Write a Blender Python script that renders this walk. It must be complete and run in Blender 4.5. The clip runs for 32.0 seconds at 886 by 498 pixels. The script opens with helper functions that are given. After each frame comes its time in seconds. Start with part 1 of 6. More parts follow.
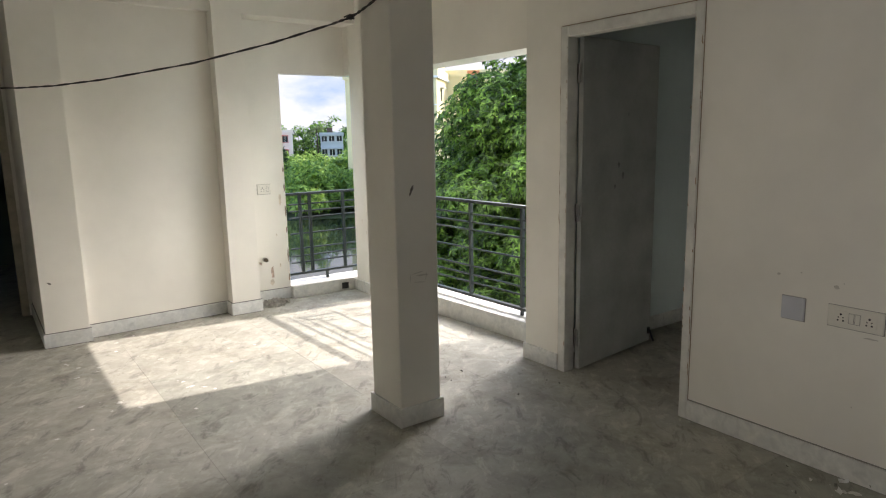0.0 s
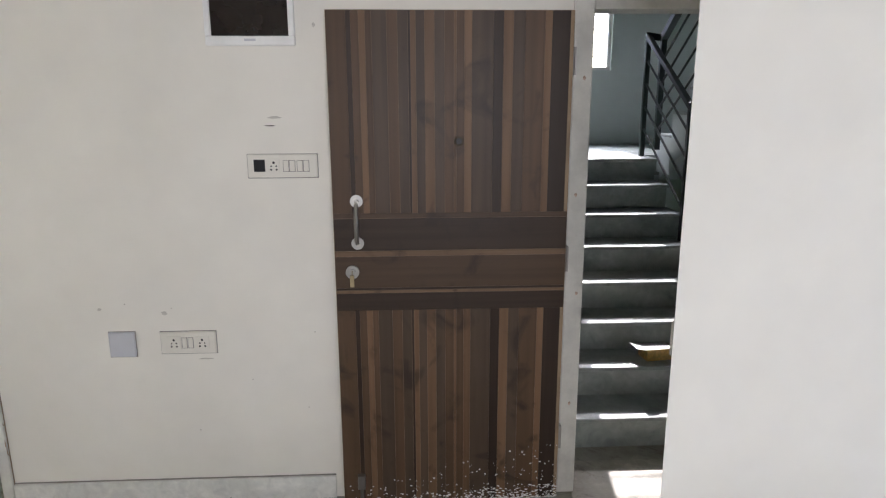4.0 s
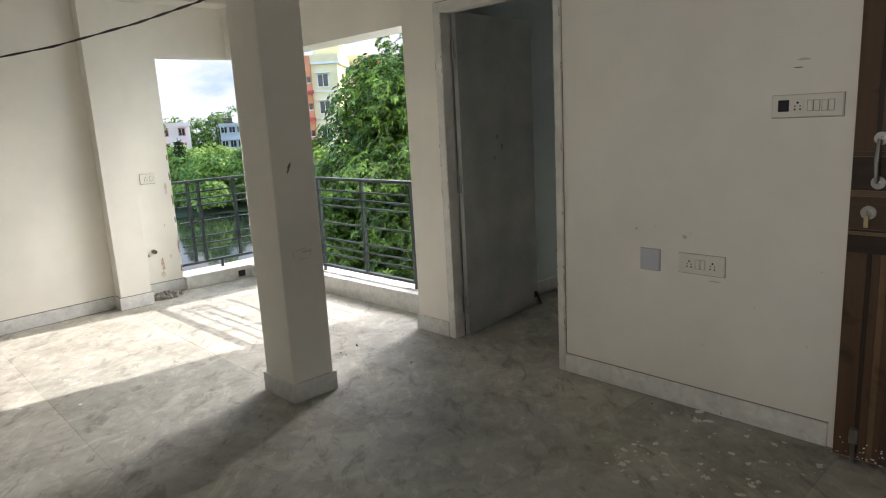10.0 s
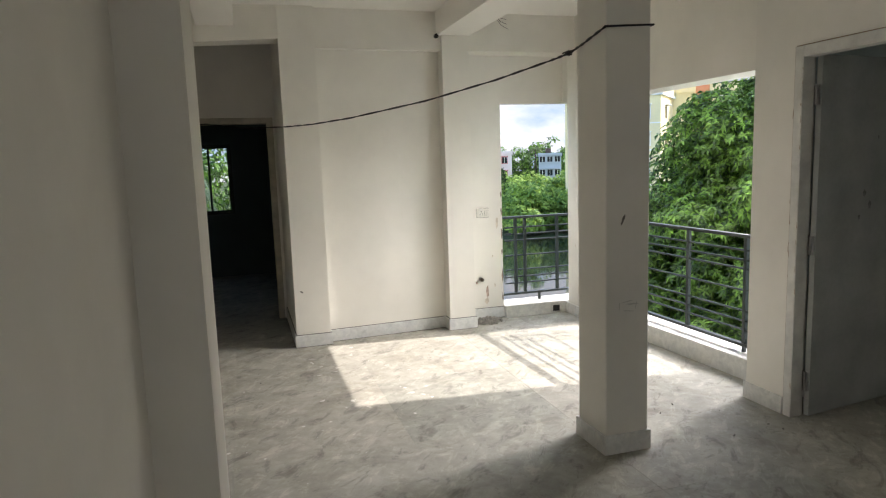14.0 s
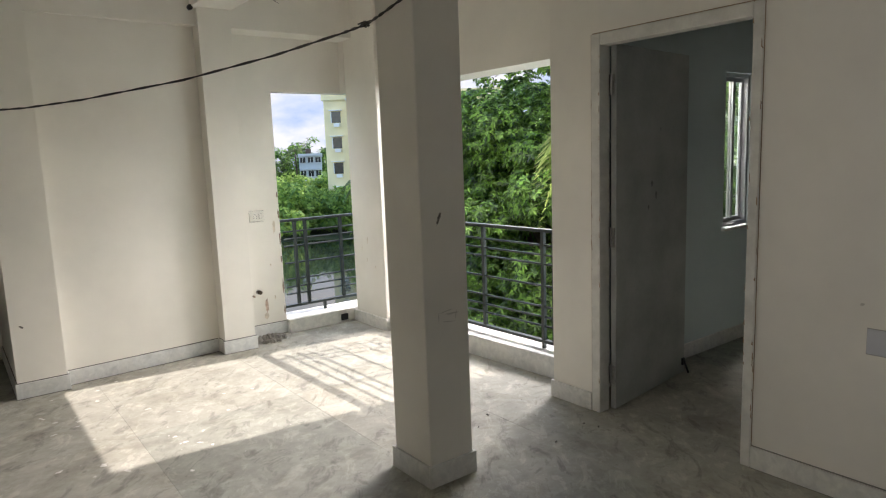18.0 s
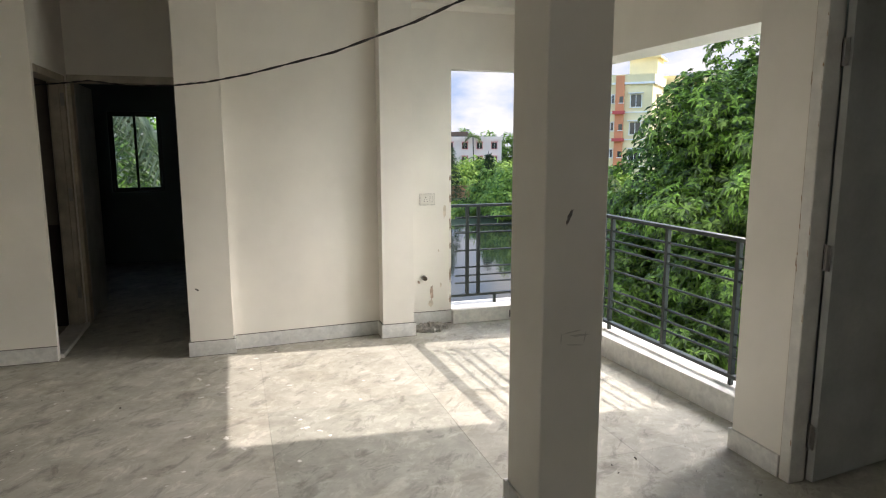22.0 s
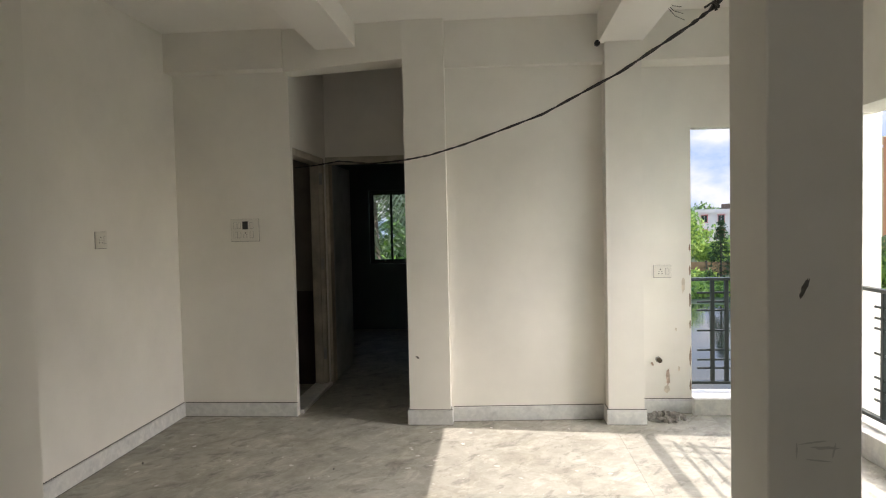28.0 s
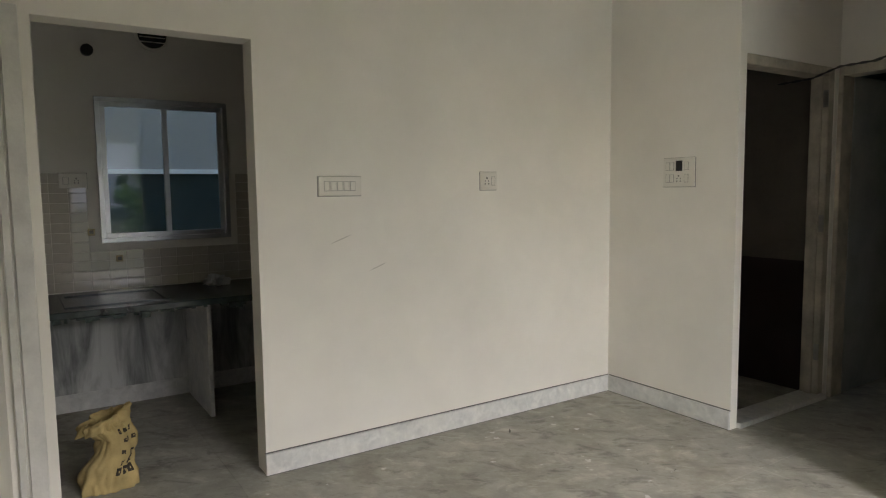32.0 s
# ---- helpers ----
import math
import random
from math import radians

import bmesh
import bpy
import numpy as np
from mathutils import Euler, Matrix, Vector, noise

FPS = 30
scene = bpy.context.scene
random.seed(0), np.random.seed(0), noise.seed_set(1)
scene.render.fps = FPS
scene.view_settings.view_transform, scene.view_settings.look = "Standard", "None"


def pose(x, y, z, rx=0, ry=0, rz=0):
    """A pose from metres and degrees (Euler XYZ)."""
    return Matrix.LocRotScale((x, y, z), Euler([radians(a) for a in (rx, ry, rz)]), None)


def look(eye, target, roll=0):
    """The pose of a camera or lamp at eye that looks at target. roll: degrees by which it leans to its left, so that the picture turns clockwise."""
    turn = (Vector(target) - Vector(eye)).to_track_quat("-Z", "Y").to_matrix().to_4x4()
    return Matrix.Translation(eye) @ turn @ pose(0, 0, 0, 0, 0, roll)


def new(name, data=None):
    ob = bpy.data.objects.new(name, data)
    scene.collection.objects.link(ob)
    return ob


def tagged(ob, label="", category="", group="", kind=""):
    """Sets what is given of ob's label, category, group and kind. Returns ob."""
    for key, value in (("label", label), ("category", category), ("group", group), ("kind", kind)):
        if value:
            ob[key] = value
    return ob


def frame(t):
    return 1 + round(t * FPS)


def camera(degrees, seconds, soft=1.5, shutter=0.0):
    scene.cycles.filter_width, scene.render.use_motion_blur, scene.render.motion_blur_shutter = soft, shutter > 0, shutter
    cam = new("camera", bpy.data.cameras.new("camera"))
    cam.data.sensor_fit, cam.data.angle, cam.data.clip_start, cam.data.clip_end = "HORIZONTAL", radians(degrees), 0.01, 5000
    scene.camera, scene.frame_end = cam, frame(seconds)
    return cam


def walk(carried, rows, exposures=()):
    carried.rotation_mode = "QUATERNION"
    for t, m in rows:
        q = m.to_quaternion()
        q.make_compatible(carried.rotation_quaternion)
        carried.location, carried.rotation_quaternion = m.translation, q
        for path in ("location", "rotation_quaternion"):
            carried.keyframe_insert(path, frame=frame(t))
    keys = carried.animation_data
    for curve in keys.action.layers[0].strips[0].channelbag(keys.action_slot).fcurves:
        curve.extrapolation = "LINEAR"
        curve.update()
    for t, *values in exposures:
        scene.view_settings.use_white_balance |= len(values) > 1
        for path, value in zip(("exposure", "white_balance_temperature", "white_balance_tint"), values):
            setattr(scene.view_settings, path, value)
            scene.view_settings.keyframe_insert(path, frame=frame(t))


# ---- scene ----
cam = camera(68.0, 32.0, 1.15)

PATH = [
    (0, (0.424, -0.302, 1.516), (1.566, 1.303, 1.172), -1.1),
    (0.5, (0.414, -0.398, 1.512), (1.586, 1.189, 1.183), -0.5),
    (1, (0.474, -0.466, 1.507), (1.873, 0.923, 1.171), 0.3),
    (1.5, (0.484, -0.43, 1.494), (2.079, 0.715, 1.113), -0.4),
    (2, (0.438, -0.329, 1.49), (2.171, 0.584, 1.089), -0.5),
    (2.5, (0.506, -0.254, 1.584), (2.331, 0.417, 1.116), -1),
    (3, (0.557, -0.217, 1.614), (2.415, 0.317, 1.101), -1.2),
    (3.5, (0.7, -0.135, 1.636), (2.606, 0.109, 1.082), 0.6),
    (4, (0.844, -0.043, 1.674), (2.79, -0.132, 1.222), -0.2),
    (4.25, (0.858, 0.012, 1.688), (2.796, -0.178, 1.237), 0.0),
    (4.5, (0.868, 0.067, 1.696), (2.796, -0.222, 1.249), 0.2),
    (6.5, (0.735, 0.226, 1.572), (2.648, -0.138, 1.117), -2.4),
    (7, (0.735, 0.145, 1.5), (2.67, 0.311, 1.021), -3.5),
    (7.5, (0.64, 0.056, 1.478), (2.513, 0.572, 1.004), -3.5),
    (8, (0.522, -0.122, 1.487), (2.301, 0.647, 0.991), -3.6),
    (8.5, (0.52, -0.271, 1.484), (2.252, 0.576, 0.951), -2.1),
    (9, (0.565, -0.446, 1.459), (2.144, 0.661, 0.929), -0.5),
    (9.5, (0.531, -0.494, 1.425), (2.004, 0.784, 0.98), -1.9),
    (10, (0.484, -0.483, 1.455), (1.822, 0.95, 1.059), -3.1),
    (10.5, (0.46, -0.476, 1.474), (1.658, 1.082, 1.104), -3.5),
    (11, (0.43, -0.487, 1.5), (1.487, 1.175, 1.151), -3.6),
    (11.5, (0.392, -0.487, 1.521), (1.339, 1.243, 1.19), -4.4),
    (12, (0.371, -0.483, 1.525), (1.218, 1.301, 1.207), -4.6),
    (12.5, (0.36, -0.478, 1.545), (1.105, 1.352, 1.233), -4.7),
    (13, (0.374, -0.475, 1.554), (1.003, 1.401, 1.265), -4.8),
    (13.5, (0.364, -0.487, 1.569), (0.955, 1.403, 1.287), -3.3),
    (15.5, (0.495, -0.062, 1.572), (1.046, 1.847, 1.345), 0.4),
    (16, (0.515, 0.021, 1.568), (1.065, 1.926, 1.308), 0.5),
    (16.5, (0.504, 0.121, 1.581), (1.241, 1.959, 1.305), -0.7),
    (17, (0.461, 0.156, 1.550), (1.427, 1.886, 1.272), -1.4),
    (17.5, (0.459, 0.154, 1.537), (1.579, 1.785, 1.246), -2),
    (18, (0.472, 0.162, 1.527), (1.669, 1.738, 1.237), -2.1),
    (18.5, (0.477, 0.188, 1.522), (1.733, 1.716, 1.227), -2.1),
    (19, (0.487, 0.252, 1.512), (1.842, 1.695, 1.226), -3.1),
    (19.5, (0.611, 0.334, 1.5), (2.013, 1.731, 1.208), -3.3),
    (20, (0.761, 0.425, 1.514), (2.093, 1.889, 1.22), -2.3),
    (20.5, (0.809, 0.558, 1.513), (2.055, 2.095, 1.217), -2.3),
    (21, (0.855, 0.61, 1.505), (2.014, 2.213, 1.207), -2),
    (21.5, (0.99, 0.51, 1.491), (1.84, 2.295, 1.191), 0.2),
    (22, (1.075, 0.398, 1.498), (1.676, 2.279, 1.182), -0.1),
    (22.5, (1.086, 0.255, 1.504), (1.558, 2.177, 1.215), -0.4),
    (23, (1.12, 0.158, 1.505), (1.491, 2.102, 1.221), 0),
    (23.5, (1.228, 0.177, 1.503), (1.471, 2.141, 1.214), 0.1),
    (24, (1.354, 0.268, 1.516), (1.418, 2.246, 1.228), -0.2),
    (24.5, (1.383, 0.308, 1.544), (1.342, 2.291, 1.288), -1.2),
    (25, (1.291, 0.356, 1.589), (1.145, 2.339, 1.379), -1.9),
    (25.5, (1.135, 0.428, 1.609), (0.976, 2.416, 1.46), -2.5),
    (26, (1.045, 0.471, 1.6), (0.959, 2.465, 1.475), -2.4),
    (26.5, (1.016, 0.49, 1.592), (1.004, 2.487, 1.489), -1.1),
    (28.5, (1.45, 0.653, 1.398), (1.152, 2.629, 1.323), -2),
    (29, (1.451, 0.72, 1.382), (0.996, 2.664, 1.278), -2.7),
    (29.5, (1.484, 0.984, 1.364), (0.931, 2.903, 1.257), -1.5),
    (30, (1.626, 1.238, 1.354), (0.908, 3.100, 1.222), -2.9),
    (30.5, (1.874, 1.485, 1.344), (0.794, 3.163, 1.205), -0.9),
    (31, (1.978, 1.733, 1.323), (0.685, 3.251, 1.176), -0.2),
    (31.5, (1.984, 1.945, 1.331), (0.532, 3.309, 1.153), 0.0),
    (32, (1.935, 2.209, 1.338), (0.265, 3.296, 1.156), -0.7),
]

# ---- exposure and light ----
EXPOSURE = [(0.0, 1.86, 6740, 17), (1.0, 2.01, 6790, 17), (2.0, 2.51, 6690, 18), (3.2, 3.12, 6120, 20), (7.0, 3.22, 5970, 18), (8.3, 2.96, 6440, 17), (9.0, 2.76, 6440, 17), (10.0, 2.01, 6580, 17), (13.0, 2.01, 6630, 17), (16.0, 1.86, 6630, 17), (20.0, 1.76, 6730, 17), (24.0, 1.79, 6790, 18), (26.0, 1.99, 6840, 18), (28.5, 1.86, 6730, 18), (30.0, 1.86, 6580, 18), (32.0, 2.31, 6530, 17)]
walk(cam, [(t, look(eye, target, roll)) for t, eye, target, roll in PATH], EXPOSURE)

GZ = -7.0                              # level of the ground outside
SUN_ELEV, SUN_AZ = 36.7, 95.5          # degrees; azimuth clockwise from +y
world = bpy.data.worlds.new("sky")
scene.world = world
world.use_nodes = True
wn = world.node_tree
sky = wn.nodes.new("ShaderNodeTexSky")
sky.sky_type, sky.sun_disc = "NISHITA", False
sky.sun_elevation, sky.sun_rotation = radians(SUN_ELEV), radians(SUN_AZ)
wn.links.new(sky.outputs[0], wn.nodes["Background"].inputs[0])
wn.nodes["Background"].inputs[1].default_value = 0.15


def sun_lamp():
    data = bpy.data.lights.new("sun", "SUN")
    data.energy, data.angle, data.color = 1.85, radians(0.4), (1.0, 0.95, 0.88)
    ob = new("sun", data)
    az, el = radians(SUN_AZ), radians(SUN_ELEV)
    way = Vector((math.sin(az) * math.cos(el), math.cos(az) * math.cos(el), math.sin(el)))
    ob.matrix_world = look(way * 60, (0, 0, 0))


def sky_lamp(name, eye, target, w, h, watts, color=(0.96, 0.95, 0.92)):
    """An area lamp outside an opening, for the open sky above it or as added fill."""
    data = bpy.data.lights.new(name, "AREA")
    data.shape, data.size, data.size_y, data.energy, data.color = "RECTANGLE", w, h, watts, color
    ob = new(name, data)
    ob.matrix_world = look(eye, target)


sun_lamp()
sky_lamp("sky_lamp_east", (5.8, 4.5, 2.9), (1.0, 3.0, 0.9), 2.4, 1.4, 50)
sky_lamp("sky_lamp_north", (3.1, 7.4, 4.2), (2.6, 3.6, 0.8), 2.4, 2.0, 36)
sky_lamp("sky_lamp_stair", (8.6, -1.6, 4.6), (4.2, -1.4, 0.6), 1.6, 1.6, 75)
sky_lamp("sky_lamp_bedroom", (5.65, 3.65, 2.9), (4.9, 2.0, 0.7), 0.9, 0.7, 50)
# fill lamps, no known source: unseen openings are added to let them in
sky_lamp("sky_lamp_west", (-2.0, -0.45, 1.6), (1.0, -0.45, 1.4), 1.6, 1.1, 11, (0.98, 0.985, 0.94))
sky_lamp("sky_lamp_south", (1.1, -4.2, 1.75), (1.0, 1.0, 1.5), 1.4, 1.1, 1.2, (0.98, 0.98, 0.88))


# ---- materials ----
def mat(name, color, rough=0.6, metal=0.0, var=0.08, scale=3.0, grain=60.0, bump=0.1, dist=0.003, tint=None, spec=0.5):
    """A plain surface with broad stains, fine grain and a little relief."""
    m = bpy.data.materials.new(name)
    m.use_nodes = True
    nt = m.node_tree
    b = nt.nodes["Principled BSDF"]
    tc = nt.nodes.new("ShaderNodeTexCoord")
    n1, n2 = nt.nodes.new("ShaderNodeTexNoise"), nt.nodes.new("ShaderNodeTexNoise")
    n1.inputs["Scale"].default_value, n1.inputs["Detail"].default_value = scale, 5
    n2.inputs["Scale"].default_value, n2.inputs["Detail"].default_value = grain, 3
    for n in (n1, n2):
        nt.links.new(tc.outputs["Object"], n.inputs["Vector"])
    mix = nt.nodes.new("ShaderNodeMix")
    mix.data_type = "RGBA"
    lo = tint or tuple(c * (1 - 2.2 * var) for c in color)
    hi = tuple(min(1, c * (1 + var)) for c in color)
    mix.inputs[6].default_value, mix.inputs[7].default_value = (*lo, 1), (*hi, 1)
    add = nt.nodes.new("ShaderNodeMath")
    add.operation = "MULTIPLY_ADD"
    add.inputs[1].default_value, add.inputs[2].default_value = 0.3, 0.0
    nt.links.new(n2.outputs["Fac"], add.inputs[0])
    sm = nt.nodes.new("ShaderNodeMath")
    sm.operation = "MULTIPLY_ADD"
    sm.inputs[1].default_value = 1.5
    nt.links.new(n1.outputs["Fac"], sm.inputs[0])
    off = nt.nodes.new("ShaderNodeMath")
    off.operation = "SUBTRACT"
    off.inputs[1].default_value = 0.45
    nt.links.new(add.outputs[0], off.inputs[0])
    nt.links.new(off.outputs[0], sm.inputs[2])
    sm.use_clamp = True
    nt.links.new(sm.outputs[0], mix.inputs[0])
    nt.links.new(mix.outputs[2], b.inputs["Base Color"])
    b.inputs["Roughness"].default_value, b.inputs["Metallic"].default_value = rough, metal
    b.inputs["Specular IOR Level"].default_value = spec
    if bump:
        bp = nt.nodes.new("ShaderNodeBump")
        bp.inputs["Strength"].default_value, bp.inputs["Distance"].default_value = bump, dist
        nt.links.new(n2.outputs["Fac"], bp.inputs["Height"])
        nt.links.new(bp.outputs[0], b.inputs["Normal"])
    return m


def marble(name, base, vein, dust, rough=0.4, scale=1.6, per_piece=0.25, scrape=0.0):
    """Worn marble: clouds, smeared veins, dust, and a tone of its own for every slab."""
    m = bpy.data.materials.new(name)
    m.use_nodes = True
    nt = m.node_tree
    L = nt.links.new
    b = nt.nodes["Principled BSDF"]
    geo = nt.nodes.new("ShaderNodeNewGeometry")
    info = nt.nodes.new("ShaderNodeObjectInfo")
    off = nt.nodes.new("ShaderNodeVectorMath")
    off.operation = "SCALE"
    off.inputs[3].default_value = 17.0
    comb = nt.nodes.new("ShaderNodeCombineXYZ")
    L(info.outputs["Random"], comb.inputs[0])
    L(info.outputs["Random"], comb.inputs[1])
    L(comb.outputs[0], off.inputs[0])
    pos = nt.nodes.new("ShaderNodeVectorMath")
    L(geo.outputs["Position"], pos.inputs[0])
    L(off.outputs[0], pos.inputs[1])
    warp = nt.nodes.new("ShaderNodeTexNoise")
    warp.inputs["Scale"].default_value, warp.inputs["Detail"].default_value = scale * 1.3, 4
    L(pos.outputs[0], warp.inputs["Vector"])
    wv = nt.nodes.new("ShaderNodeVectorMath")
    wv.operation = "MULTIPLY_ADD"
    wv.inputs[1].default_value = (0.9, 0.9, 0.9)
    L(warp.outputs["Color"], wv.inputs[0])
    L(pos.outputs[0], wv.inputs[2])
    clouds = nt.nodes.new("ShaderNodeTexNoise")
    clouds.inputs["Scale"].default_value, clouds.inputs["Detail"].default_value, clouds.inputs["Roughness"].default_value = scale * 2.2, 8, 0.62
    L(wv.outputs[0], clouds.inputs["Vector"])
    veins = nt.nodes.new("ShaderNodeTexNoise")
    veins.noise_type = "RIDGED_MULTIFRACTAL"
    veins.inputs["Scale"].default_value, veins.inputs["Detail"].default_value = scale * 1.1, 3
    L(wv.outputs[0], veins.inputs["Vector"])
    r1 = nt.nodes.new("ShaderNodeValToRGB")
    r1.color_ramp.elements[0].position, r1.color_ramp.elements[0].color = 0.28, (*vein, 1)
    r1.color_ramp.elements[1].position, r1.color_ramp.elements[1].color = 0.62, (*base, 1)
    L(clouds.outputs["Fac"], r1.inputs[0])
    r2 = nt.nodes.new("ShaderNodeValToRGB")
    r2.color_ramp.elements[0].position, r2.color_ramp.elements[0].color = 0.55, (0, 0, 0, 1)
    r2.color_ramp.elements[1].position, r2.color_ramp.elements[1].color = 1.0, (0.4, 0.4, 0.4, 1)
    L(veins.outputs["Fac"], r2.inputs[0])
    mv = nt.nodes.new("ShaderNodeMix")
    mv.data_type = "RGBA"
    mv.inputs[7].default_value = (*[v * (0.72 + 0.3 * scrape) for v in vein], 1)
    L(r2.outputs[0], mv.inputs[0])
    L(r1.outputs[0], mv.inputs[6])
    dn = nt.nodes.new("ShaderNodeTexNoise")
    dn.inputs["Scale"].default_value, dn.inputs["Detail"].default_value, dn.inputs["Distortion"].default_value = 5.5, 12, 0.7
    L(geo.outputs["Position"], dn.inputs["Vector"])
    r3 = nt.nodes.new("ShaderNodeValToRGB")
    r3.color_ramp.elements[0].position, r3.color_ramp.elements[0].color = 0.47, (0, 0, 0, 1)
    r3.color_ramp.elements[1].position, r3.color_ramp.elements[1].color = 0.66, (0.9, 0.9, 0.9, 1)
    L(dn.outputs["Fac"], r3.inputs[0])
    md = nt.nodes.new("ShaderNodeMix")
    md.data_type = "RGBA"
    md.inputs[7].default_value = (*dust, 1)
    L(r3.outputs[0], md.inputs[0])
    L(mv.outputs[2], md.inputs[6])
    tone = nt.nodes.new("ShaderNodeMapRange")
    tone.inputs[3].default_value, tone.inputs[4].default_value = 1 - per_piece, 1.0
    L(info.outputs["Random"], tone.inputs[0])
    mul = nt.nodes.new("ShaderNodeVectorMath")
    mul.operation = "SCALE"
    st = nt.nodes.new("ShaderNodeTexNoise")
    st.inputs["Scale"].default_value, st.inputs["Detail"].default_value, st.inputs["Distortion"].default_value = 3.2, 9, 0.45
    st.inputs["Roughness"].default_value = 0.65
    L(geo.outputs["Position"], st.inputs["Vector"])
    sr = nt.nodes.new("ShaderNodeMapRange")
    sr.inputs[1].default_value, sr.inputs[2].default_value, sr.inputs[4].default_value = 0.50, 0.64, 0.85 * scrape
    L(st.outputs["Fac"], sr.inputs[0])
    ms = nt.nodes.new("ShaderNodeMix")
    ms.data_type = "RGBA"
    ms.inputs[7].default_value = (0.33, 0.31, 0.25, 1)
    L(sr.outputs[0], ms.inputs[0])
    L(md.outputs[2], ms.inputs[6])
    L(ms.outputs[2], mul.inputs[0])
    fine = nt.nodes.new("ShaderNodeTexNoise")
    fine.inputs["Scale"].default_value, fine.inputs["Detail"].default_value, fine.inputs["Distortion"].default_value = 22 - 12 * scrape, 9, 0.8 - 0.6 * scrape
    fine.inputs["Roughness"].default_value = 0.5 + 0.2 * scrape
    L(geo.outputs["Position"], fine.inputs["Vector"])
    fm = nt.nodes.new("ShaderNodeMapRange")
    fm.inputs[1].default_value, fm.inputs[2].default_value, fm.inputs[3].default_value, fm.inputs[4].default_value = 0.3, 0.7, 0.88, 1.08
    L(fine.outputs["Fac"], fm.inputs[0])
    turn = nt.nodes.new("ShaderNodeVectorRotate")
    turn.rotation_type = "Z_AXIS"
    turn.inputs["Angle"].default_value = 0.7
    L(geo.outputs["Position"], turn.inputs["Vector"])
    long = nt.nodes.new("ShaderNodeVectorMath")
    long.operation = "MULTIPLY"
    long.inputs[1].default_value = (8.5, 3.8, 1.0)
    L(turn.outputs[0], long.inputs[0])
    flake = nt.nodes.new("ShaderNodeTexNoise")
    flake.inputs["Scale"].default_value, flake.inputs["Detail"].default_value, flake.inputs["Distortion"].default_value = 1.0, 10, 0.6
    flake.inputs["Roughness"].default_value = 0.74
    L(long.outputs[0], flake.inputs["Vector"])
    fr = nt.nodes.new("ShaderNodeValToRGB")
    fe = fr.color_ramp.elements
    fe[0].position, fe[0].color = 0.28, (*[0.45 if scrape else 1.0] * 3, 1)
    fe[1].position, fe[1].color = 0.70, (1, 1, 1, 1)
    for at_, v_ in ((0.39, 0.60), (0.46, 0.84), (0.54, 0.80), (0.60, 1.0)):
        fe.new(at_).color = (*[v_ if scrape else 1.0] * 3, 1)
    L(flake.outputs["Fac"], fr.inputs[0])
    worn = nt.nodes.new("ShaderNodeMath")
    worn.operation = "MULTIPLY"
    L(fr.outputs[0], worn.inputs[0])
    both = nt.nodes.new("ShaderNodeMath")
    both.operation = "MULTIPLY"
    L(tone.outputs[0], both.inputs[0])
    L(fm.outputs[0], both.inputs[1])
    L(both.outputs[0], worn.inputs[1])
    L(worn.outputs[0], mul.inputs[3])
    hue = nt.nodes.new("ShaderNodeValToRGB")
    hue.color_ramp.elements[0].color = (0.96, 0.985, 0.965, 1) if scrape else (0.98, 0.98, 0.98, 1)
    hue.color_ramp.elements[1].color = (1.0, 0.99, 0.96, 1)
    L(info.outputs["Random"], hue.inputs[0])
    hm = nt.nodes.new("ShaderNodeVectorMath")
    hm.operation = "MULTIPLY"
    L(mul.outputs[0], hm.inputs[0])
    L(hue.outputs[0], hm.inputs[1])
    L(hm.outputs[0], b.inputs["Base Color"])
    rr = nt.nodes.new("ShaderNodeMapRange")
    rr.inputs[3].default_value, rr.inputs[4].default_value = rough, min(1, rough + 0.35)
    L(dn.outputs["Fac"], rr.inputs[0])
    L(rr.outputs[0], b.inputs["Roughness"])
    b.inputs["Specular IOR Level"].default_value = 0.5 - 0.4 * scrape
    bp = nt.nodes.new("ShaderNodeBump")
    bp.inputs["Strength"].default_value, bp.inputs["Distance"].default_value = 0.12, 0.002
    L(dn.outputs["Fac"], bp.inputs["Height"])
    L(bp.outputs[0], b.inputs["Normal"])
    return m


def streaked(name, dark, light):
    """Thin whitewash run down in uneven upright streaks over a darker ground."""
    m = mat(name, light, 0.88, var=0.1, scale=6, grain=40, bump=0.15)
    nt = m.node_tree
    L = nt.links.new
    geo = nt.nodes.new("ShaderNodeNewGeometry")
    sc = nt.nodes.new("ShaderNodeVectorMath")
    sc.operation = "MULTIPLY"
    sc.inputs[1].default_value = (7.0, 7.0, 1.3)
    L(geo.outputs["Position"], sc.inputs[0])
    n = nt.nodes.new("ShaderNodeTexNoise")
    n.inputs["Scale"].default_value, n.inputs["Detail"].default_value, n.inputs["Distortion"].default_value = 1.0, 8, 0.8
    n.inputs["Roughness"].default_value = 0.62
    L(sc.outputs[0], n.inputs["Vector"])
    r = nt.nodes.new("ShaderNodeValToRGB")
    r.color_ramp.elements[0].position, r.color_ramp.elements[0].color = 0.34, (*dark, 1)
    r.color_ramp.elements[1].position, r.color_ramp.elements[1].color = 0.60, (*light, 1)
    L(n.outputs["Fac"], r.inputs[0])
    L(r.outputs[0], nt.nodes["Principled BSDF"].inputs["Base Color"])
    return m


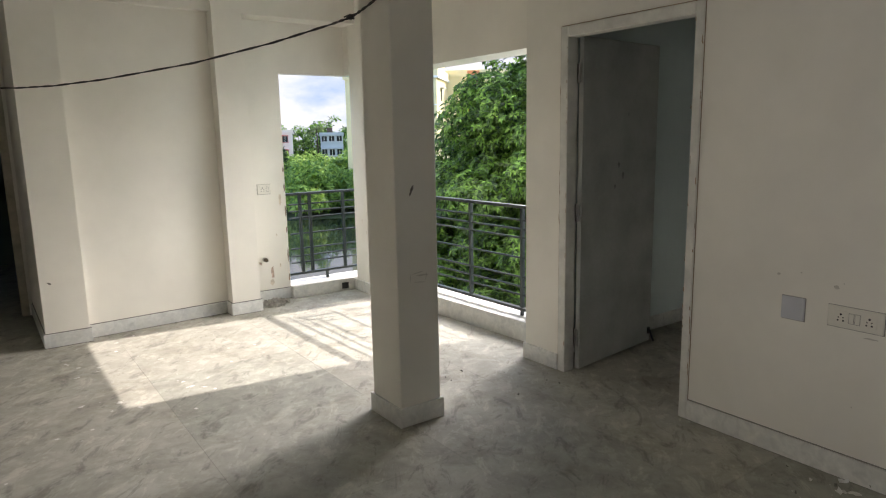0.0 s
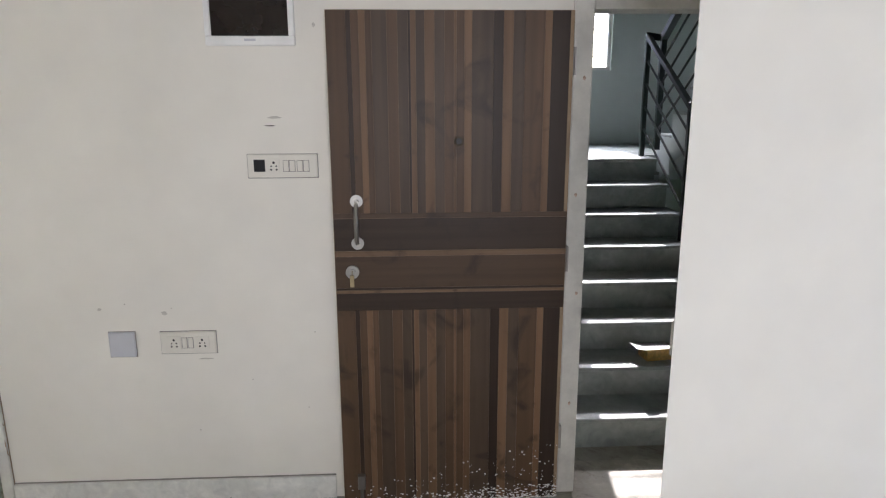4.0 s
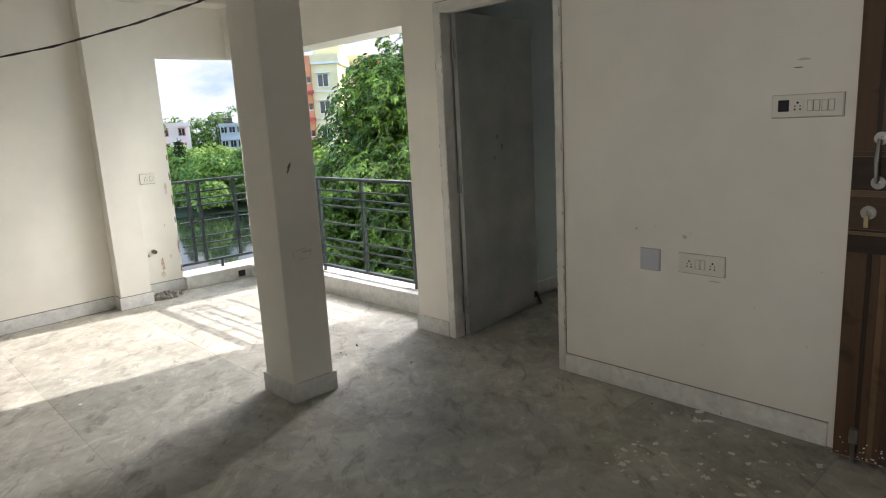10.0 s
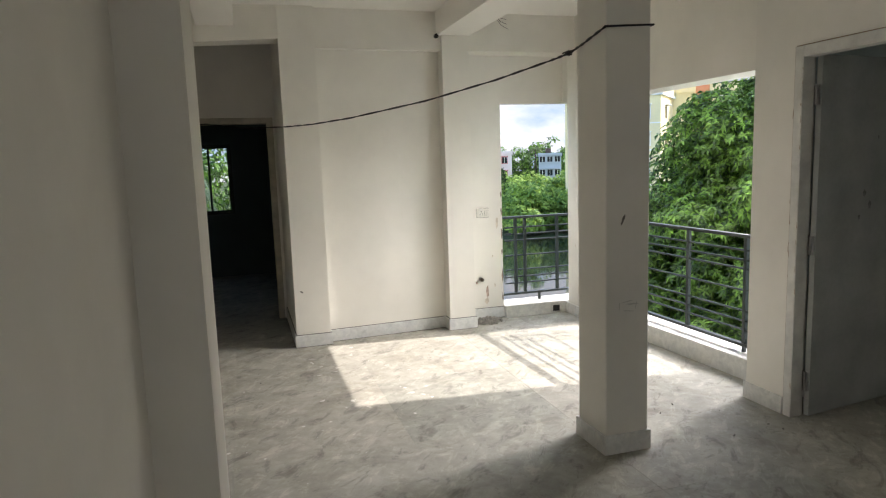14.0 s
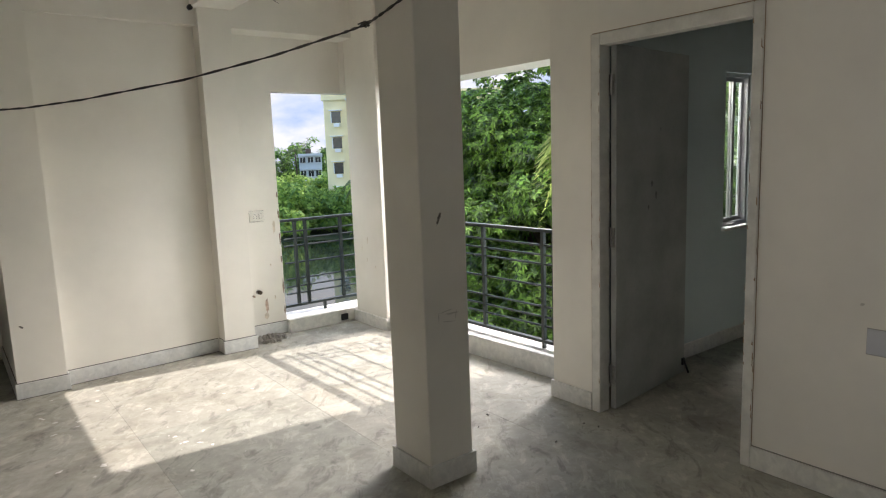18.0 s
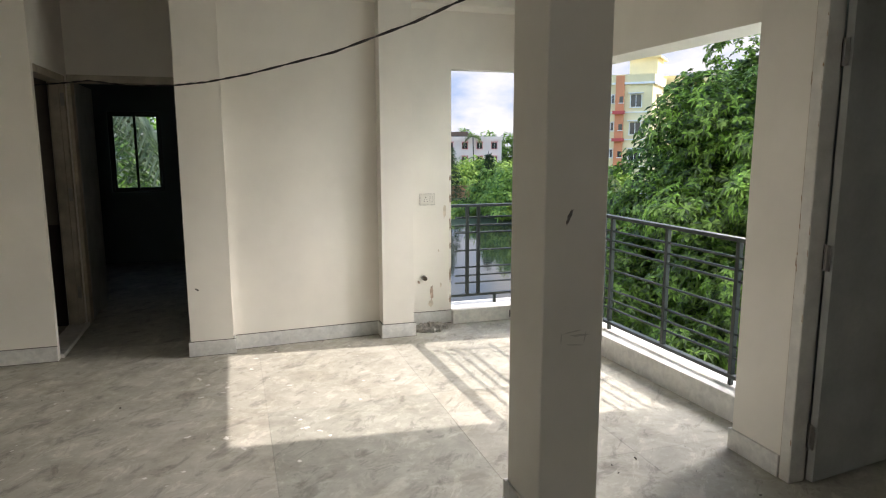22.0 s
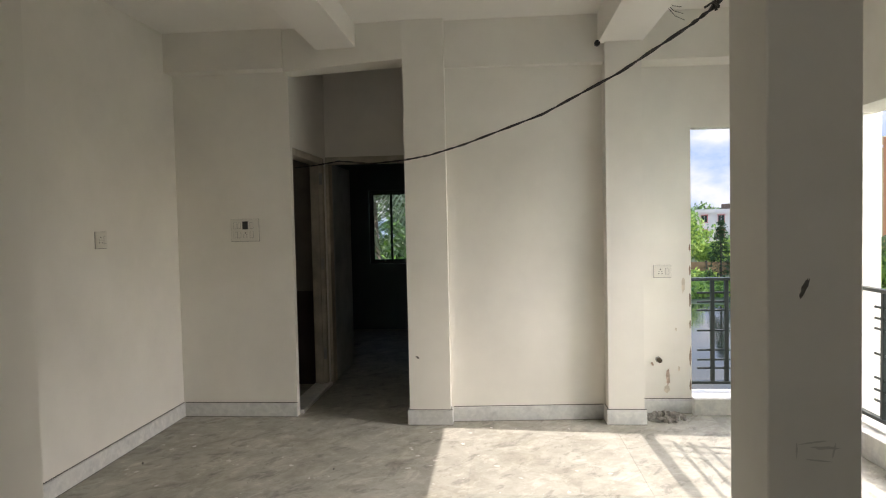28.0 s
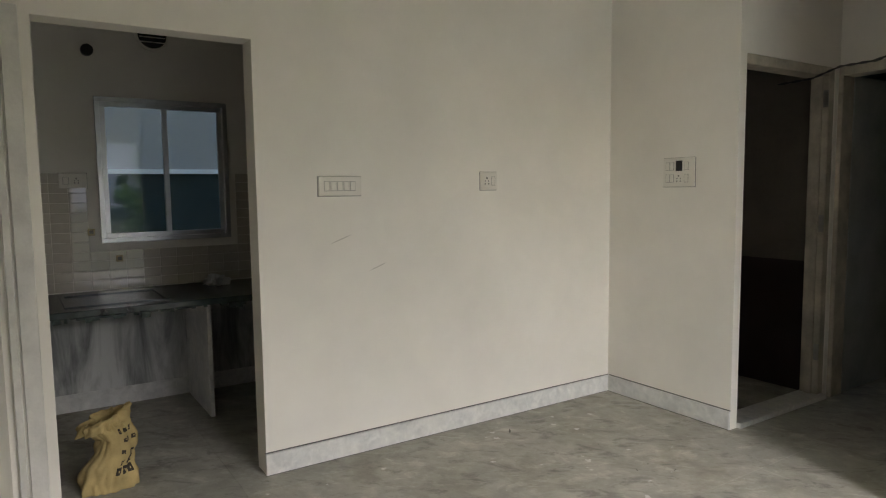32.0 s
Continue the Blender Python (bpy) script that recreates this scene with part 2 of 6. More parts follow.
def glass(name, tint=(0.9, 0.95, 0.93)):
    m = bpy.data.materials.new(name)
    m.use_nodes = True
    b = m.node_tree.nodes["Principled BSDF"]
    b.inputs["Base Color"].default_value = (*tint, 1)
    b.inputs["Roughness"].default_value, b.inputs["Transmission Weight"].default_value, b.inputs["IOR"].default_value = 0.02, 1.0, 1.45
    return m


def water(name):
    m = mat(name, (0.02, 0.028, 0.022), 0.06, var=0.3, scale=0.3, grain=1.4, bump=0.12, dist=0.02)
    return m


def cloth_sky(name, strength):
    """Far sky with soft cumulus, self-lit."""
    m = bpy.data.materials.new(name)
    m.use_nodes = True
    nt = m.node_tree
    L = nt.links.new
    nt.nodes.remove(nt.nodes["Principled BSDF"])
    geo = nt.nodes.new("ShaderNodeNewGeometry")
    mp = nt.nodes.new("ShaderNodeVectorMath")
    mp.operation = "MULTIPLY"
    mp.inputs[1].default_value = (0.011, 0.011, 0.024)
    L(geo.outputs["Position"], mp.inputs[0])
    n = nt.nodes.new("ShaderNodeTexNoise")
    n.inputs["Scale"].default_value, n.inputs["Detail"].default_value, n.inputs["Roughness"].default_value = 1.6, 8, 0.55
    L(mp.outputs[0], n.inputs["Vector"])
    r = nt.nodes.new("ShaderNodeValToRGB")
    e = r.color_ramp.elements
    e[0].position, e[0].color = 0.36, (0.40, 0.56, 0.84, 1)
    e[1].position, e[1].color = 0.66, (1.0, 1.0, 1.0, 1)
    mid = e.new(0.48)
    mid.color = (0.64, 0.74, 0.88, 1)
    L(n.outputs["Fac"], r.inputs[0])
    em = nt.nodes.new("ShaderNodeEmission")
    em.inputs[1].default_value = strength
    L(r.outputs[0], em.inputs[0])
    L(em.outputs[0], nt.nodes["Material Output"].inputs[0])
    return m


def leaves_mat(name, dark, light, gloss=0.35):
    """Foliage: every leaf its own green, a little light through it."""
    m = bpy.data.materials.new(name)
    m.use_nodes = True
    nt = m.node_tree
    L = nt.links.new
    b = nt.nodes["Principled BSDF"]
    geo = nt.nodes.new("ShaderNodeNewGeometry")
    r = nt.nodes.new("ShaderNodeValToRGB")
    r.color_ramp.elements[0].color, r.color_ramp.elements[1].color = (*dark, 1), (*light, 1)
    L(geo.outputs["Random Per Island"], r.inputs[0])
    L(r.outputs[0], b.inputs["Base Color"])
    b.inputs["Roughness"].default_value = gloss
    tr = nt.nodes.new("ShaderNodeBsdfTranslucent")
    L(r.outputs[0], tr.inputs[0])
    mx = nt.nodes.new("ShaderNodeMixShader")
    mx.inputs[0].default_value = 0.38
    L(b.outputs[0], mx.inputs[1])
    L(tr.outputs[0], mx.inputs[2])
    L(mx.outputs[0], nt.nodes["Material Output"].inputs[0])
    return m


PAINT = mat("wall_paint", (0.85, 0.822, 0.75), 0.75, var=0.055, scale=1.7, grain=9.0, bump=0.06, dist=0.004)
CEIL = mat("ceiling_paint", (0.86, 0.835, 0.78), 0.8, var=0.03, scale=1.0, grain=12.0, bump=0.05)
BATH = mat("pale_blue_paint", (0.66, 0.75, 0.74), 0.7, var=0.04, scale=1.2, grain=10.0, bump=0.05)
STAIRPAINT = mat("stair_paint", (0.70, 0.76, 0.74), 0.7, var=0.05, scale=1.4, grain=10.0, bump=0.05)
FLOOR = marble("floor_marble", (0.535, 0.521, 0.46), (0.435, 0.422, 0.37), (0.605, 0.59, 0.525), 0.55, 1.6, 0.16, 0.6)
SKIRT = marble("skirting_marble", (0.79, 0.79, 0.765), (0.60, 0.61, 0.60), (0.76, 0.755, 0.715), 0.35, 2.6, 0.12)
STEP = marble("step_marble", (0.50, 0.55, 0.53), (0.22, 0.27, 0.26), (0.42, 0.45, 0.43), 0.3, 1.7, 0.12)
GRANITE = mat("green_black_granite", (0.035, 0.055, 0.05), 0.25, var=0.5, scale=14, grain=90, bump=0.02)
CONC = mat("grey_cement", (0.36, 0.35, 0.33), 0.9, var=0.15, scale=5, grain=70, bump=0.3)
WHITEFRAME = mat("primed_wood", (0.72, 0.71, 0.66), 0.7, var=0.12, scale=9, grain=70, bump=0.25)
GREYDOOR = mat("primed_grey_ply", (0.45, 0.465, 0.435), 0.7, var=0.16, scale=3.5, grain=40, bump=0.08)
LEAFWOOD = mat("unpainted_ply_edge", (0.34, 0.24, 0.15), 0.7, var=0.2, scale=8, grain=60)
STEEL = mat("brushed_steel", (0.38, 0.37, 0.35), 0.33, 1.0, var=0.06, scale=20, grain=200, bump=0.02)
AGED = mat("aged_brass", (0.085, 0.065, 0.04), 0.85, 0.0, var=0.2, scale=30, grain=120)
BRASS = mat("dull_brass", (0.42, 0.34, 0.2), 0.4, 1.0, var=0.15, scale=30, grain=120)
RAIL = mat("dark_green_enamel", (0.016, 0.027, 0.025), 0.42, var=0.12, scale=12, grain=90, bump=0.05)
PLASTIC = mat("ivory_plastic", (0.76, 0.735, 0.66), 0.35, var=0.03, scale=8, grain=60, bump=0.0)
JOINT = mat("open_joint_shadow", (0.13, 0.125, 0.115), 0.8, var=0.1, scale=8, grain=60, bump=0.0)
PLATEGAP = mat("gap_shadow_grey", (0.28, 0.265, 0.24), 0.7, var=0.1, scale=8, grain=60, bump=0.0)
GREYPL = mat("grey_plastic", (0.55, 0.56, 0.60), 0.45, var=0.03, scale=8, grain=60, bump=0.0)
BLACK = mat("black_plastic", (0.012, 0.012, 0.013), 0.3, var=0.2, scale=8, grain=60, bump=0.0)
SMOKED = mat("smoked_acrylic", (0.02, 0.015, 0.013), 0.1, var=0.2, scale=4, grain=20, bump=0.0)
CABLE = mat("black_cable", (0.02, 0.018, 0.018), 0.5, var=0.2, scale=30, grain=120, bump=0.1)
RUBBLE = mat("rubble", (0.36, 0.34, 0.30), 0.95, var=0.3, scale=30, grain=120, bump=0.4)
PAPER = mat("white_paper", (0.85, 0.85, 0.83), 0.7, var=0.04, scale=10, grain=80, bump=0.0)
ALU = mat("mill_aluminium", (0.55, 0.56, 0.57), 0.35, 1.0, var=0.08, scale=15, grain=150, bump=0.02)
GLASS = glass("clear_glass")


# ---- building helpers ----
def box(bm, x0, x1, y0, y1, z0, z1):
    v = [bm.verts.new((x, y, z)) for z in (z0, z1) for y in (y0, y1) for x in (x0, x1)]
    return [bm.faces.new([v[i] for i in f]) for f in ((0, 2, 3, 1), (4, 5, 7, 6), (0, 1, 5, 4), (2, 6, 7, 3), (0, 4, 6, 2), (1, 3, 7, 5))]


def prism(bm, poly, z0, z1):
    """An upright prism on a plan polygon; z1 may be one height or one for each corner."""
    n = len(poly)
    tops = z1 if isinstance(z1, (list, tuple)) else [z1] * n
    lows = z0 if isinstance(z0, (list, tuple)) else [z0] * n
    a = [bm.verts.new((x, y, z)) for (x, y), z in zip(poly, lows)]
    b = [bm.verts.new((x, y, z)) for (x, y), z in zip(poly, tops)]
    bm.faces.new(a[::-1]), bm.faces.new(b)
    for i in range(n):
        bm.faces.new([a[i], a[(i + 1) % n], b[(i + 1) % n], b[i]])


def tube(bm, pts, r, n=8, closed=False):
    """A round bar along a chain of points; r may be one radius or one for each point."""
    pts = [Vector(p) for p in pts]
    rs = r if isinstance(r, (list, tuple)) else [r] * len(pts)
    rings = []
    for i, p in enumerate(pts):
        d = (pts[min(i + 1, len(pts) - 1)] - pts[max(i - 1, 0)]).normalized()
        side = d.cross(Vector((0, 0, 1)) if abs(d.z) < 0.9 else Vector((1, 0, 0))).normalized()
        up = side.cross(d)
        rings.append([bm.verts.new(p + rs[i] * (math.cos(a) * side + math.sin(a) * up)) for a in [2 * math.pi * k / n for k in range(n)]])
    for a, b in zip(rings, rings[1:]):
        for k in range(n):
            bm.faces.new([a[k], a[(k + 1) % n], b[(k + 1) % n], b[k]])
    bm.faces.new(rings[0][::-1]), bm.faces.new(rings[-1])


def bar(bm, p, q, w, h):
    """A straight bar of oblong section, w across and h upright, from p to q."""
    p, q = Vector(p), Vector(q)
    d = (q - p).normalized()
    side = d.cross(Vector((0, 0, 1)) if abs(d.z) < 0.95 else Vector((1, 0, 0))).normalized() * (w / 2)
    up = side.normalized().cross(d) * (h / 2)
    a, b = ([bm.verts.new(c + s * side + u * up) for s, u in ((-1, -1), (1, -1), (1, 1), (-1, 1))] for c in (p, q))
    bm.faces.new(a), bm.faces.new(b[::-1])
    for k in range(4):
        bm.faces.new([a[k], b[k], b[(k + 1) % 4], a[(k + 1) % 4]])


def thing(name, x=0, y=0, z=0, label="", category="", group="", kind="", rz=0):
    ob = new(name)
    ob.empty_display_size = 0.1
    ob.matrix_world = pose(x, y, z, 0, 0, rz)
    return tagged(ob, label, category, group, kind)


def mesh_of(name, bm, material, bevel=0.0, smooth=False, segments=1):
    if bevel:
        bmesh.ops.bevel(bm, geom=bm.edges[:], offset=bevel, segments=segments, affect="EDGES", clamp_overlap=True)
    bmesh.ops.recalc_face_normals(bm, faces=bm.faces[:])
    me = bpy.data.meshes.new(name)
    bm.to_mesh(me)
    bm.free()
    me.materials.append(material)
    if smooth:
        for p in me.polygons:
            p.use_smooth = True
    return me


def part(name, bm, material, parent=None, label="", bevel=0.0, smooth=False, kind="", category="", group=""):
    """One mesh object, in the parent's own space where it has one."""
    ob = new(name, mesh_of(name, bm, material, bevel, smooth))
    if parent:
        ob.parent = parent
    return tagged(ob, label, category, group, kind)


def solid(name, dims, material, parent=None, label="", bevel=0.0, kind="", category="", group=""):
    bm = bmesh.new()
    box(bm, *dims)
    return part(name, bm, material, parent, label, bevel, False, kind, category, group)


def wall(name, dims, holes, material, label):
    """A wall with openings through it. It runs along its longer side; holes are (from, to, low, high) along that side."""
    x0, x1, y0, y1, z0, z1 = dims
    along_x = x1 - x0 > y1 - y0
    a0, a1 = (x0, x1) if along_x else (y0, y1)
    cuts = sorted({a0, a1, *(c for h in holes for c in h[:2])})
    bm = bmesh.new()
    for c, d in zip(cuts, cuts[1:]):
        spans = [(z0, z1)]
        for h in holes:
            if h[0] <= c + 1e-6 and h[1] >= d - 1e-6:
                spans = [s for lo, hi in spans for s in ((lo, min(hi, h[2])), (max(lo, h[3]), hi)) if s[1] - s[0] > 1e-4]
        for lo, hi in spans:
            box(bm, *((c, d, y0, y1) if along_x else (x0, x1, c, d)), lo, hi)
    bmesh.ops.remove_doubles(bm, verts=bm.verts[:], dist=1e-5)
    return part(name, bm, material, None, label, kind="structure", category="wall")


CEILING = 2.865

# ---- walls of the hall ----
wall("wall_east", (3.375, 3.50, -2.5, 2.89, 0, CEILING), [(-1.80, -0.645, 0, 2.05), (1.635, 2.582, 0, 2.128)], PAINT, "cream painted plaster wall with two door openings")
wall("wall_west", (-1.16, -1.035, 2.14, 5.43, 0, CEILING), [(2.30, 3.135, 0, 2.012)], PAINT, "cream painted plaster wall with the kitchen opening")
solid("wall_block", (-2.75, 0.245, 1.62, 2.14, 0, CEILING), PAINT, None, "cream painted wall block beside the kitchen", kind="structure", category="wall")
wall("wall_north_west", (-1.16, -0.146, 5.43, 5.49, 0, CEILING), [], PAINT, "cream painted plaster wall with a switch plate")
solid("pilaster_1", (0.737, 1.03, 5.24, 6.45, 0, CEILING), PAINT, None, "cream painted pilaster beside the corridor", kind="structure", category="pilaster")
bm = bmesh.new()
prism(bm, [(1.03, 5.325), (2.14, 5.395), (2.14, 5.67), (1.03, 5.67)], 0, CEILING)
part("wall_niche", bm, PAINT, None, "cream painted recessed wall between two pilasters", kind="structure", category="wall")
solid("pilaster_2", (2.14, 2.387, 5.26, 5.67, 0, CEILING), PAINT, None, "cream painted narrow pilaster", kind="structure", category="pilaster")
wall("wall_north", (2.387, 3.78, 5.545, 5.67, 0, CEILING), [(2.79, 3.78, 0, 2.09)], PAINT, "stained cream wall with the balcony opening")
solid("corner_column", (3.455, 3.78, 4.94, 5.45, 0, CEILING), PAINT, None, "cream painted corner column of the balcony", bevel=0.006, kind="structure", category="column")
solid("lintel_corner", (3.455, 3.78, 5.45, 5.545, 2.088, CEILING), PAINT, None, "plastered lintel above the open corner", kind="structure", category="lintel")
solid("beam_niche", (1.03, 3.455, 5.30, 5.545, 2.535, CEILING), PAINT, None, "shallow plastered beam above the recess", kind="structure", category="beam")
solid("beam_west", (-1.035, -0.146, 5.30, 5.43, 2.583, CEILING), PAINT, None, "plastered beam above the switch plate wall", kind="structure", category="beam")
bm = bmesh.new()
prism(bm, [(-0.146, 5.33), (0.737, 5.243), (0.737, 5.50), (-0.146, 5.50)], [2.56, 2.60, 2.60, 2.56], CEILING)
part("beam_corridor", bm, PAINT, None, "plastered header above the corridor", kind="structure", category="beam")
solid("lintel_east", (3.50, 3.75, 2.89, 4.95, 2.066, CEILING), PAINT, None, "deep plastered lintel of the balcony", kind="structure", category="lintel")
solid("ceiling_beam_1", (0.11, 0.40, 1.0, 5.30, 2.70, CEILING), CEIL, None, "white plastered ceiling beam", kind="structure", category="beam")
solid("ceiling_beam_2", (2.10, 2.40, 2.9, 5.30, 2.66, CEILING), CEIL, None, "white plastered ceiling beam at the pilaster", kind="structure", category="beam")
bm = bmesh.new()
prism(bm, [(2.37, -2.5), (2.50, -2.5), (2.50, -0.775), (2.43, -0.715), (2.37, -0.69)], 0, CEILING)
part("wall_vestibule", bm, PAINT, None, "white painted wall end beside the entrance", kind="structure", category="wall")
# both openings are added out of view, only to let in the fill lamps
wall("wall_south", (-0.08, 3.50, -2.625, -2.5, 0, CEILING), [(0.3, 2.0, 0.9, 2.15)], PAINT, "cream painted plaster wall, unseen, with an opening added for fill light")
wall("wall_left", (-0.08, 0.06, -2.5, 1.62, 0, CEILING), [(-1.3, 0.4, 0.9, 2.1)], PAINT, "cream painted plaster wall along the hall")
bm = bmesh.new()
prism(bm, [(-3.0, -2.625), (3.50, -2.625), (3.50, -0.60), (6.8, -0.60), (6.8, 2.89), (3.75, 2.89), (3.78, 5.67), (-3.0, 5.67)], CEILING, CEILING + 0.15)
part("ceiling", bm, CEIL, None, "white painted ceiling slab", kind="structure", category="ceiling")

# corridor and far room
TEAL = mat("dark_teal_wall", (0.12, 0.17, 0.165), 0.7, var=0.08, scale=1.2, grain=10.0, bump=0.05)
wall("wall_kitchen_north", (-2.75, -1.16, 5.43, 5.49, 0, CEILING), [], PAINT, "cream painted plaster wall")
wall("wall_corridor", (-0.271, -0.146, 5.49, 6.45, 0, CEILING), [(5.49, 6.40, 0, 2.035)], PAINT, "corridor wall with a bathroom doorway")
wall("wall_cross", (-3.0, 2.387, 6.45, 6.57, 0, CEILING), [(-0.18, 0.71, 0, 2.05)], PAINT, "cross wall with a doorway into the dark room")
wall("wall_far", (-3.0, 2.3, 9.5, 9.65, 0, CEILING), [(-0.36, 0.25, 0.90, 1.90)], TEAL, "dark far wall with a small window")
solid("wall_far_left", (-3.1, -3.0, 5.5, 9.65, 0, CEILING), TEAL, None, "dark teal wall of the dark room", kind="structure", category="wall")
solid("wall_far_right", (2.3, 2.387, 5.67, 9.65, 0, CEILING), TEAL, None, "dark teal wall of the dark room", kind="structure", category="wall")
solid("ceiling_far", (-3.1, 2.387, 5.67, 9.65, CEILING, CEILING + 0.15), CEIL, None, "white painted ceiling slab of the dark room", kind="structure", category="ceiling")
# bedroom
wall("wall_bedroom_north", (3.50, 6.8, 2.765, 2.89, 0, CEILING), [(5.07, 5.47, 0.90, 2.03)], BATH, "pale blue painted bedroom wall with a window")
solid("wall_bedroom_east", (6.7, 6.8, -0.45, 2.765, 0, CEILING), BATH, None, "pale blue painted bedroom wall", kind="structure", category="wall")
solid("wall_bedroom_south", (3.50, 6.8, -0.60, -0.45, 0, CEILING), BATH, None, "pale blue painted bedroom wall", kind="structure", category="wall")
# added wall; its shadow makes the south edge of the hall's sun patch
solid("wall_projection", (6.4, 6.54, 2.89, 3.13, -7, 9), CONC, None, "grey outer wall added to cast the south edge of the sun patch", kind="structure", category="wall")
# unseen mass above the flat, added to stop sun slipping over the roof
solid("upper_storeys", (3.52, 8.6, -0.44, 2.885, CEILING + 0.16, 9), PAINT, None, "cream upper storeys, unseen, added to block the sun over the roof", kind="structure", category="wall")
solid("upper_storeys_hall", (-3.0, 3.50, -2.6, 5.66, CEILING + 0.16, 9), PAINT, None, "cream upper storeys, unseen, added to block the sun over the roof", kind="structure", category="wall")
# kitchen
wall("wall_kitchen_west", (-2.75, -2.62, 2.17, 5.43, 0, CEILING), [(2.65, 3.44, 1.03, 1.925)], PAINT, "dim kitchen wall with a sliding window")

# floor base, slabs come last
bm = bmesh.new()
prism(bm, [(-3.1, -2.6), (3.61, -2.6), (3.61, 2.89), (3.60, 2.89), (3.53, 5.0), (3.53, 5.67), (2.387, 5.67), (2.387, 9.65), (-3.1, 9.65)], -0.2, -0.012)
part("floor", bm, CONC, None, "worn grey-white marble slab floor with dust", kind="structure", category="floor")
solid("floor_bedroom", (3.61, 6.8, -0.6, 2.89, -0.2, -0.012), CONC, None, "grey marble bedroom floor", kind="structure", category="floor")
solid("floor_landing", (3.61, 6.9, -2.6, -0.6, -0.2, -0.012), CONC, None, "grey-green marble stair landing", kind="structure", category="floor")

# kerbs of the balcony
bm = bmesh.new()
prism(bm, [(3.61, 2.89), (3.83, 2.89), (3.78, 4.95), (3.505, 4.95)], -0.2, 0.148)
part("kerb_east", bm, SKIRT, None, "white marble balcony kerb, dusty", bevel=0.004, kind="structure", category="kerb")
bm = bmesh.new()
box(bm, 2.79, 3.83, 5.485, 5.78, -0.2, 0.118)
part("kerb_north", bm, SKIRT, None, "white marble balcony kerb, dusty", bevel=0.004, kind="structure", category="kerb")


# ---- skirting ----
SKIRT_H = 0.105
base = thing("baseboard", label="grey-white marble skirting along the walls", category="baseboard", kind="structure")


def skirt(p, q, joint=True, t=0.014, h=SKIRT_H):
    """One strip of skirting whose back lies on the wall line p to q; the room is on its left."""
    p, q = Vector((*p, 0)), Vector((*q, 0))
    n = Vector((-(q - p).y, (q - p).x, 0)).normalized() * t
    bm = bmesh.new()
    prism(bm, [tuple(v.xy) for v in (p, q, q + n, p + n)], 0, h)
    part("skirting_strip", bm, SKIRT, base, bevel=0.002)
    if not joint:
        return
    bm = bmesh.new()
    g = n.normalized()
    # dark strips paint the shadow line above and below the skirting
    for z0, z1, a in ((h, h + 0.005, 0.004), (0.0005, 0.0035, t + 0.0015)):
        prism(bm, [tuple(v.xy) for v in (p, q, q + g * a, p + g * a)], z0, z1)
    part("skirting_joint", bm, PLATEGAP if p.x > 3 else JOINT, base, "open joint along the skirting, its shadow painted dark")


for p, q in (((3.375, 0.30), (3.375, 1.632)), ((3.375, 2.587), (3.375, 2.904)), ((3.375, 2.89), (3.60, 2.89)),
             ((-1.035, 5.43), (-1.035, 3.13)), ((-0.146, 5.43), (-1.02, 5.43)), ((1.044, 5.24), (0.723, 5.24)), ((1.03, 5.325), (1.03, 5.24)),
             ((2.126, 5.395), (1.044, 5.327)), ((2.401, 5.26), (2.126, 5.26)), ((2.14, 5.26), (2.14, 5.395)), ((2.387, 5.545), (2.387, 5.26)), ((2.79, 5.545), (2.401, 5.545)),
             ((3.455, 4.94), (3.455, 5.485)), ((3.52, 4.94), (3.441, 4.94)), ((0.737, 5.24), (0.737, 6.45)),
             ((0.245, 2.14), (0.245, 1.62)), ((0.259, 1.62), (0.074, 1.62)), ((0.06, 1.62), (0.06, -2.45)), ((-1.035, 2.14), (0.259, 2.14)), ((2.37, -0.69), (2.37, -2.4)), ((2.43, -0.715), (2.37, -0.69)), ((2.50, -0.775), (2.43, -0.715)),
             ((6.7, 2.765), (3.5, 2.765)), ((3.5, 1.66), (3.5, -0.4))):
    skirt(p, q, p[0] < 3 or p[1] == 0.30)

# ---- pillar ----
pil = thing("pillar", 2.24, 2.622, 0, "square cream pillar with grey marble skirting", "pillar")
solid("shaft", (-0.125, 0.125, -0.145, 0.145, 0, CEILING), PAINT, pil, bevel=0.004)
for d in ((-0.139, 0.139, -0.159, -0.145), (-0.139, 0.139, 0.145, 0.159), (-0.139, -0.125, -0.145, 0.145), (0.125, 0.139, -0.145, 0.145)):
    solid("skirting", (*d, 0, SKIRT_H), SKIRT, pil, bevel=0.002)


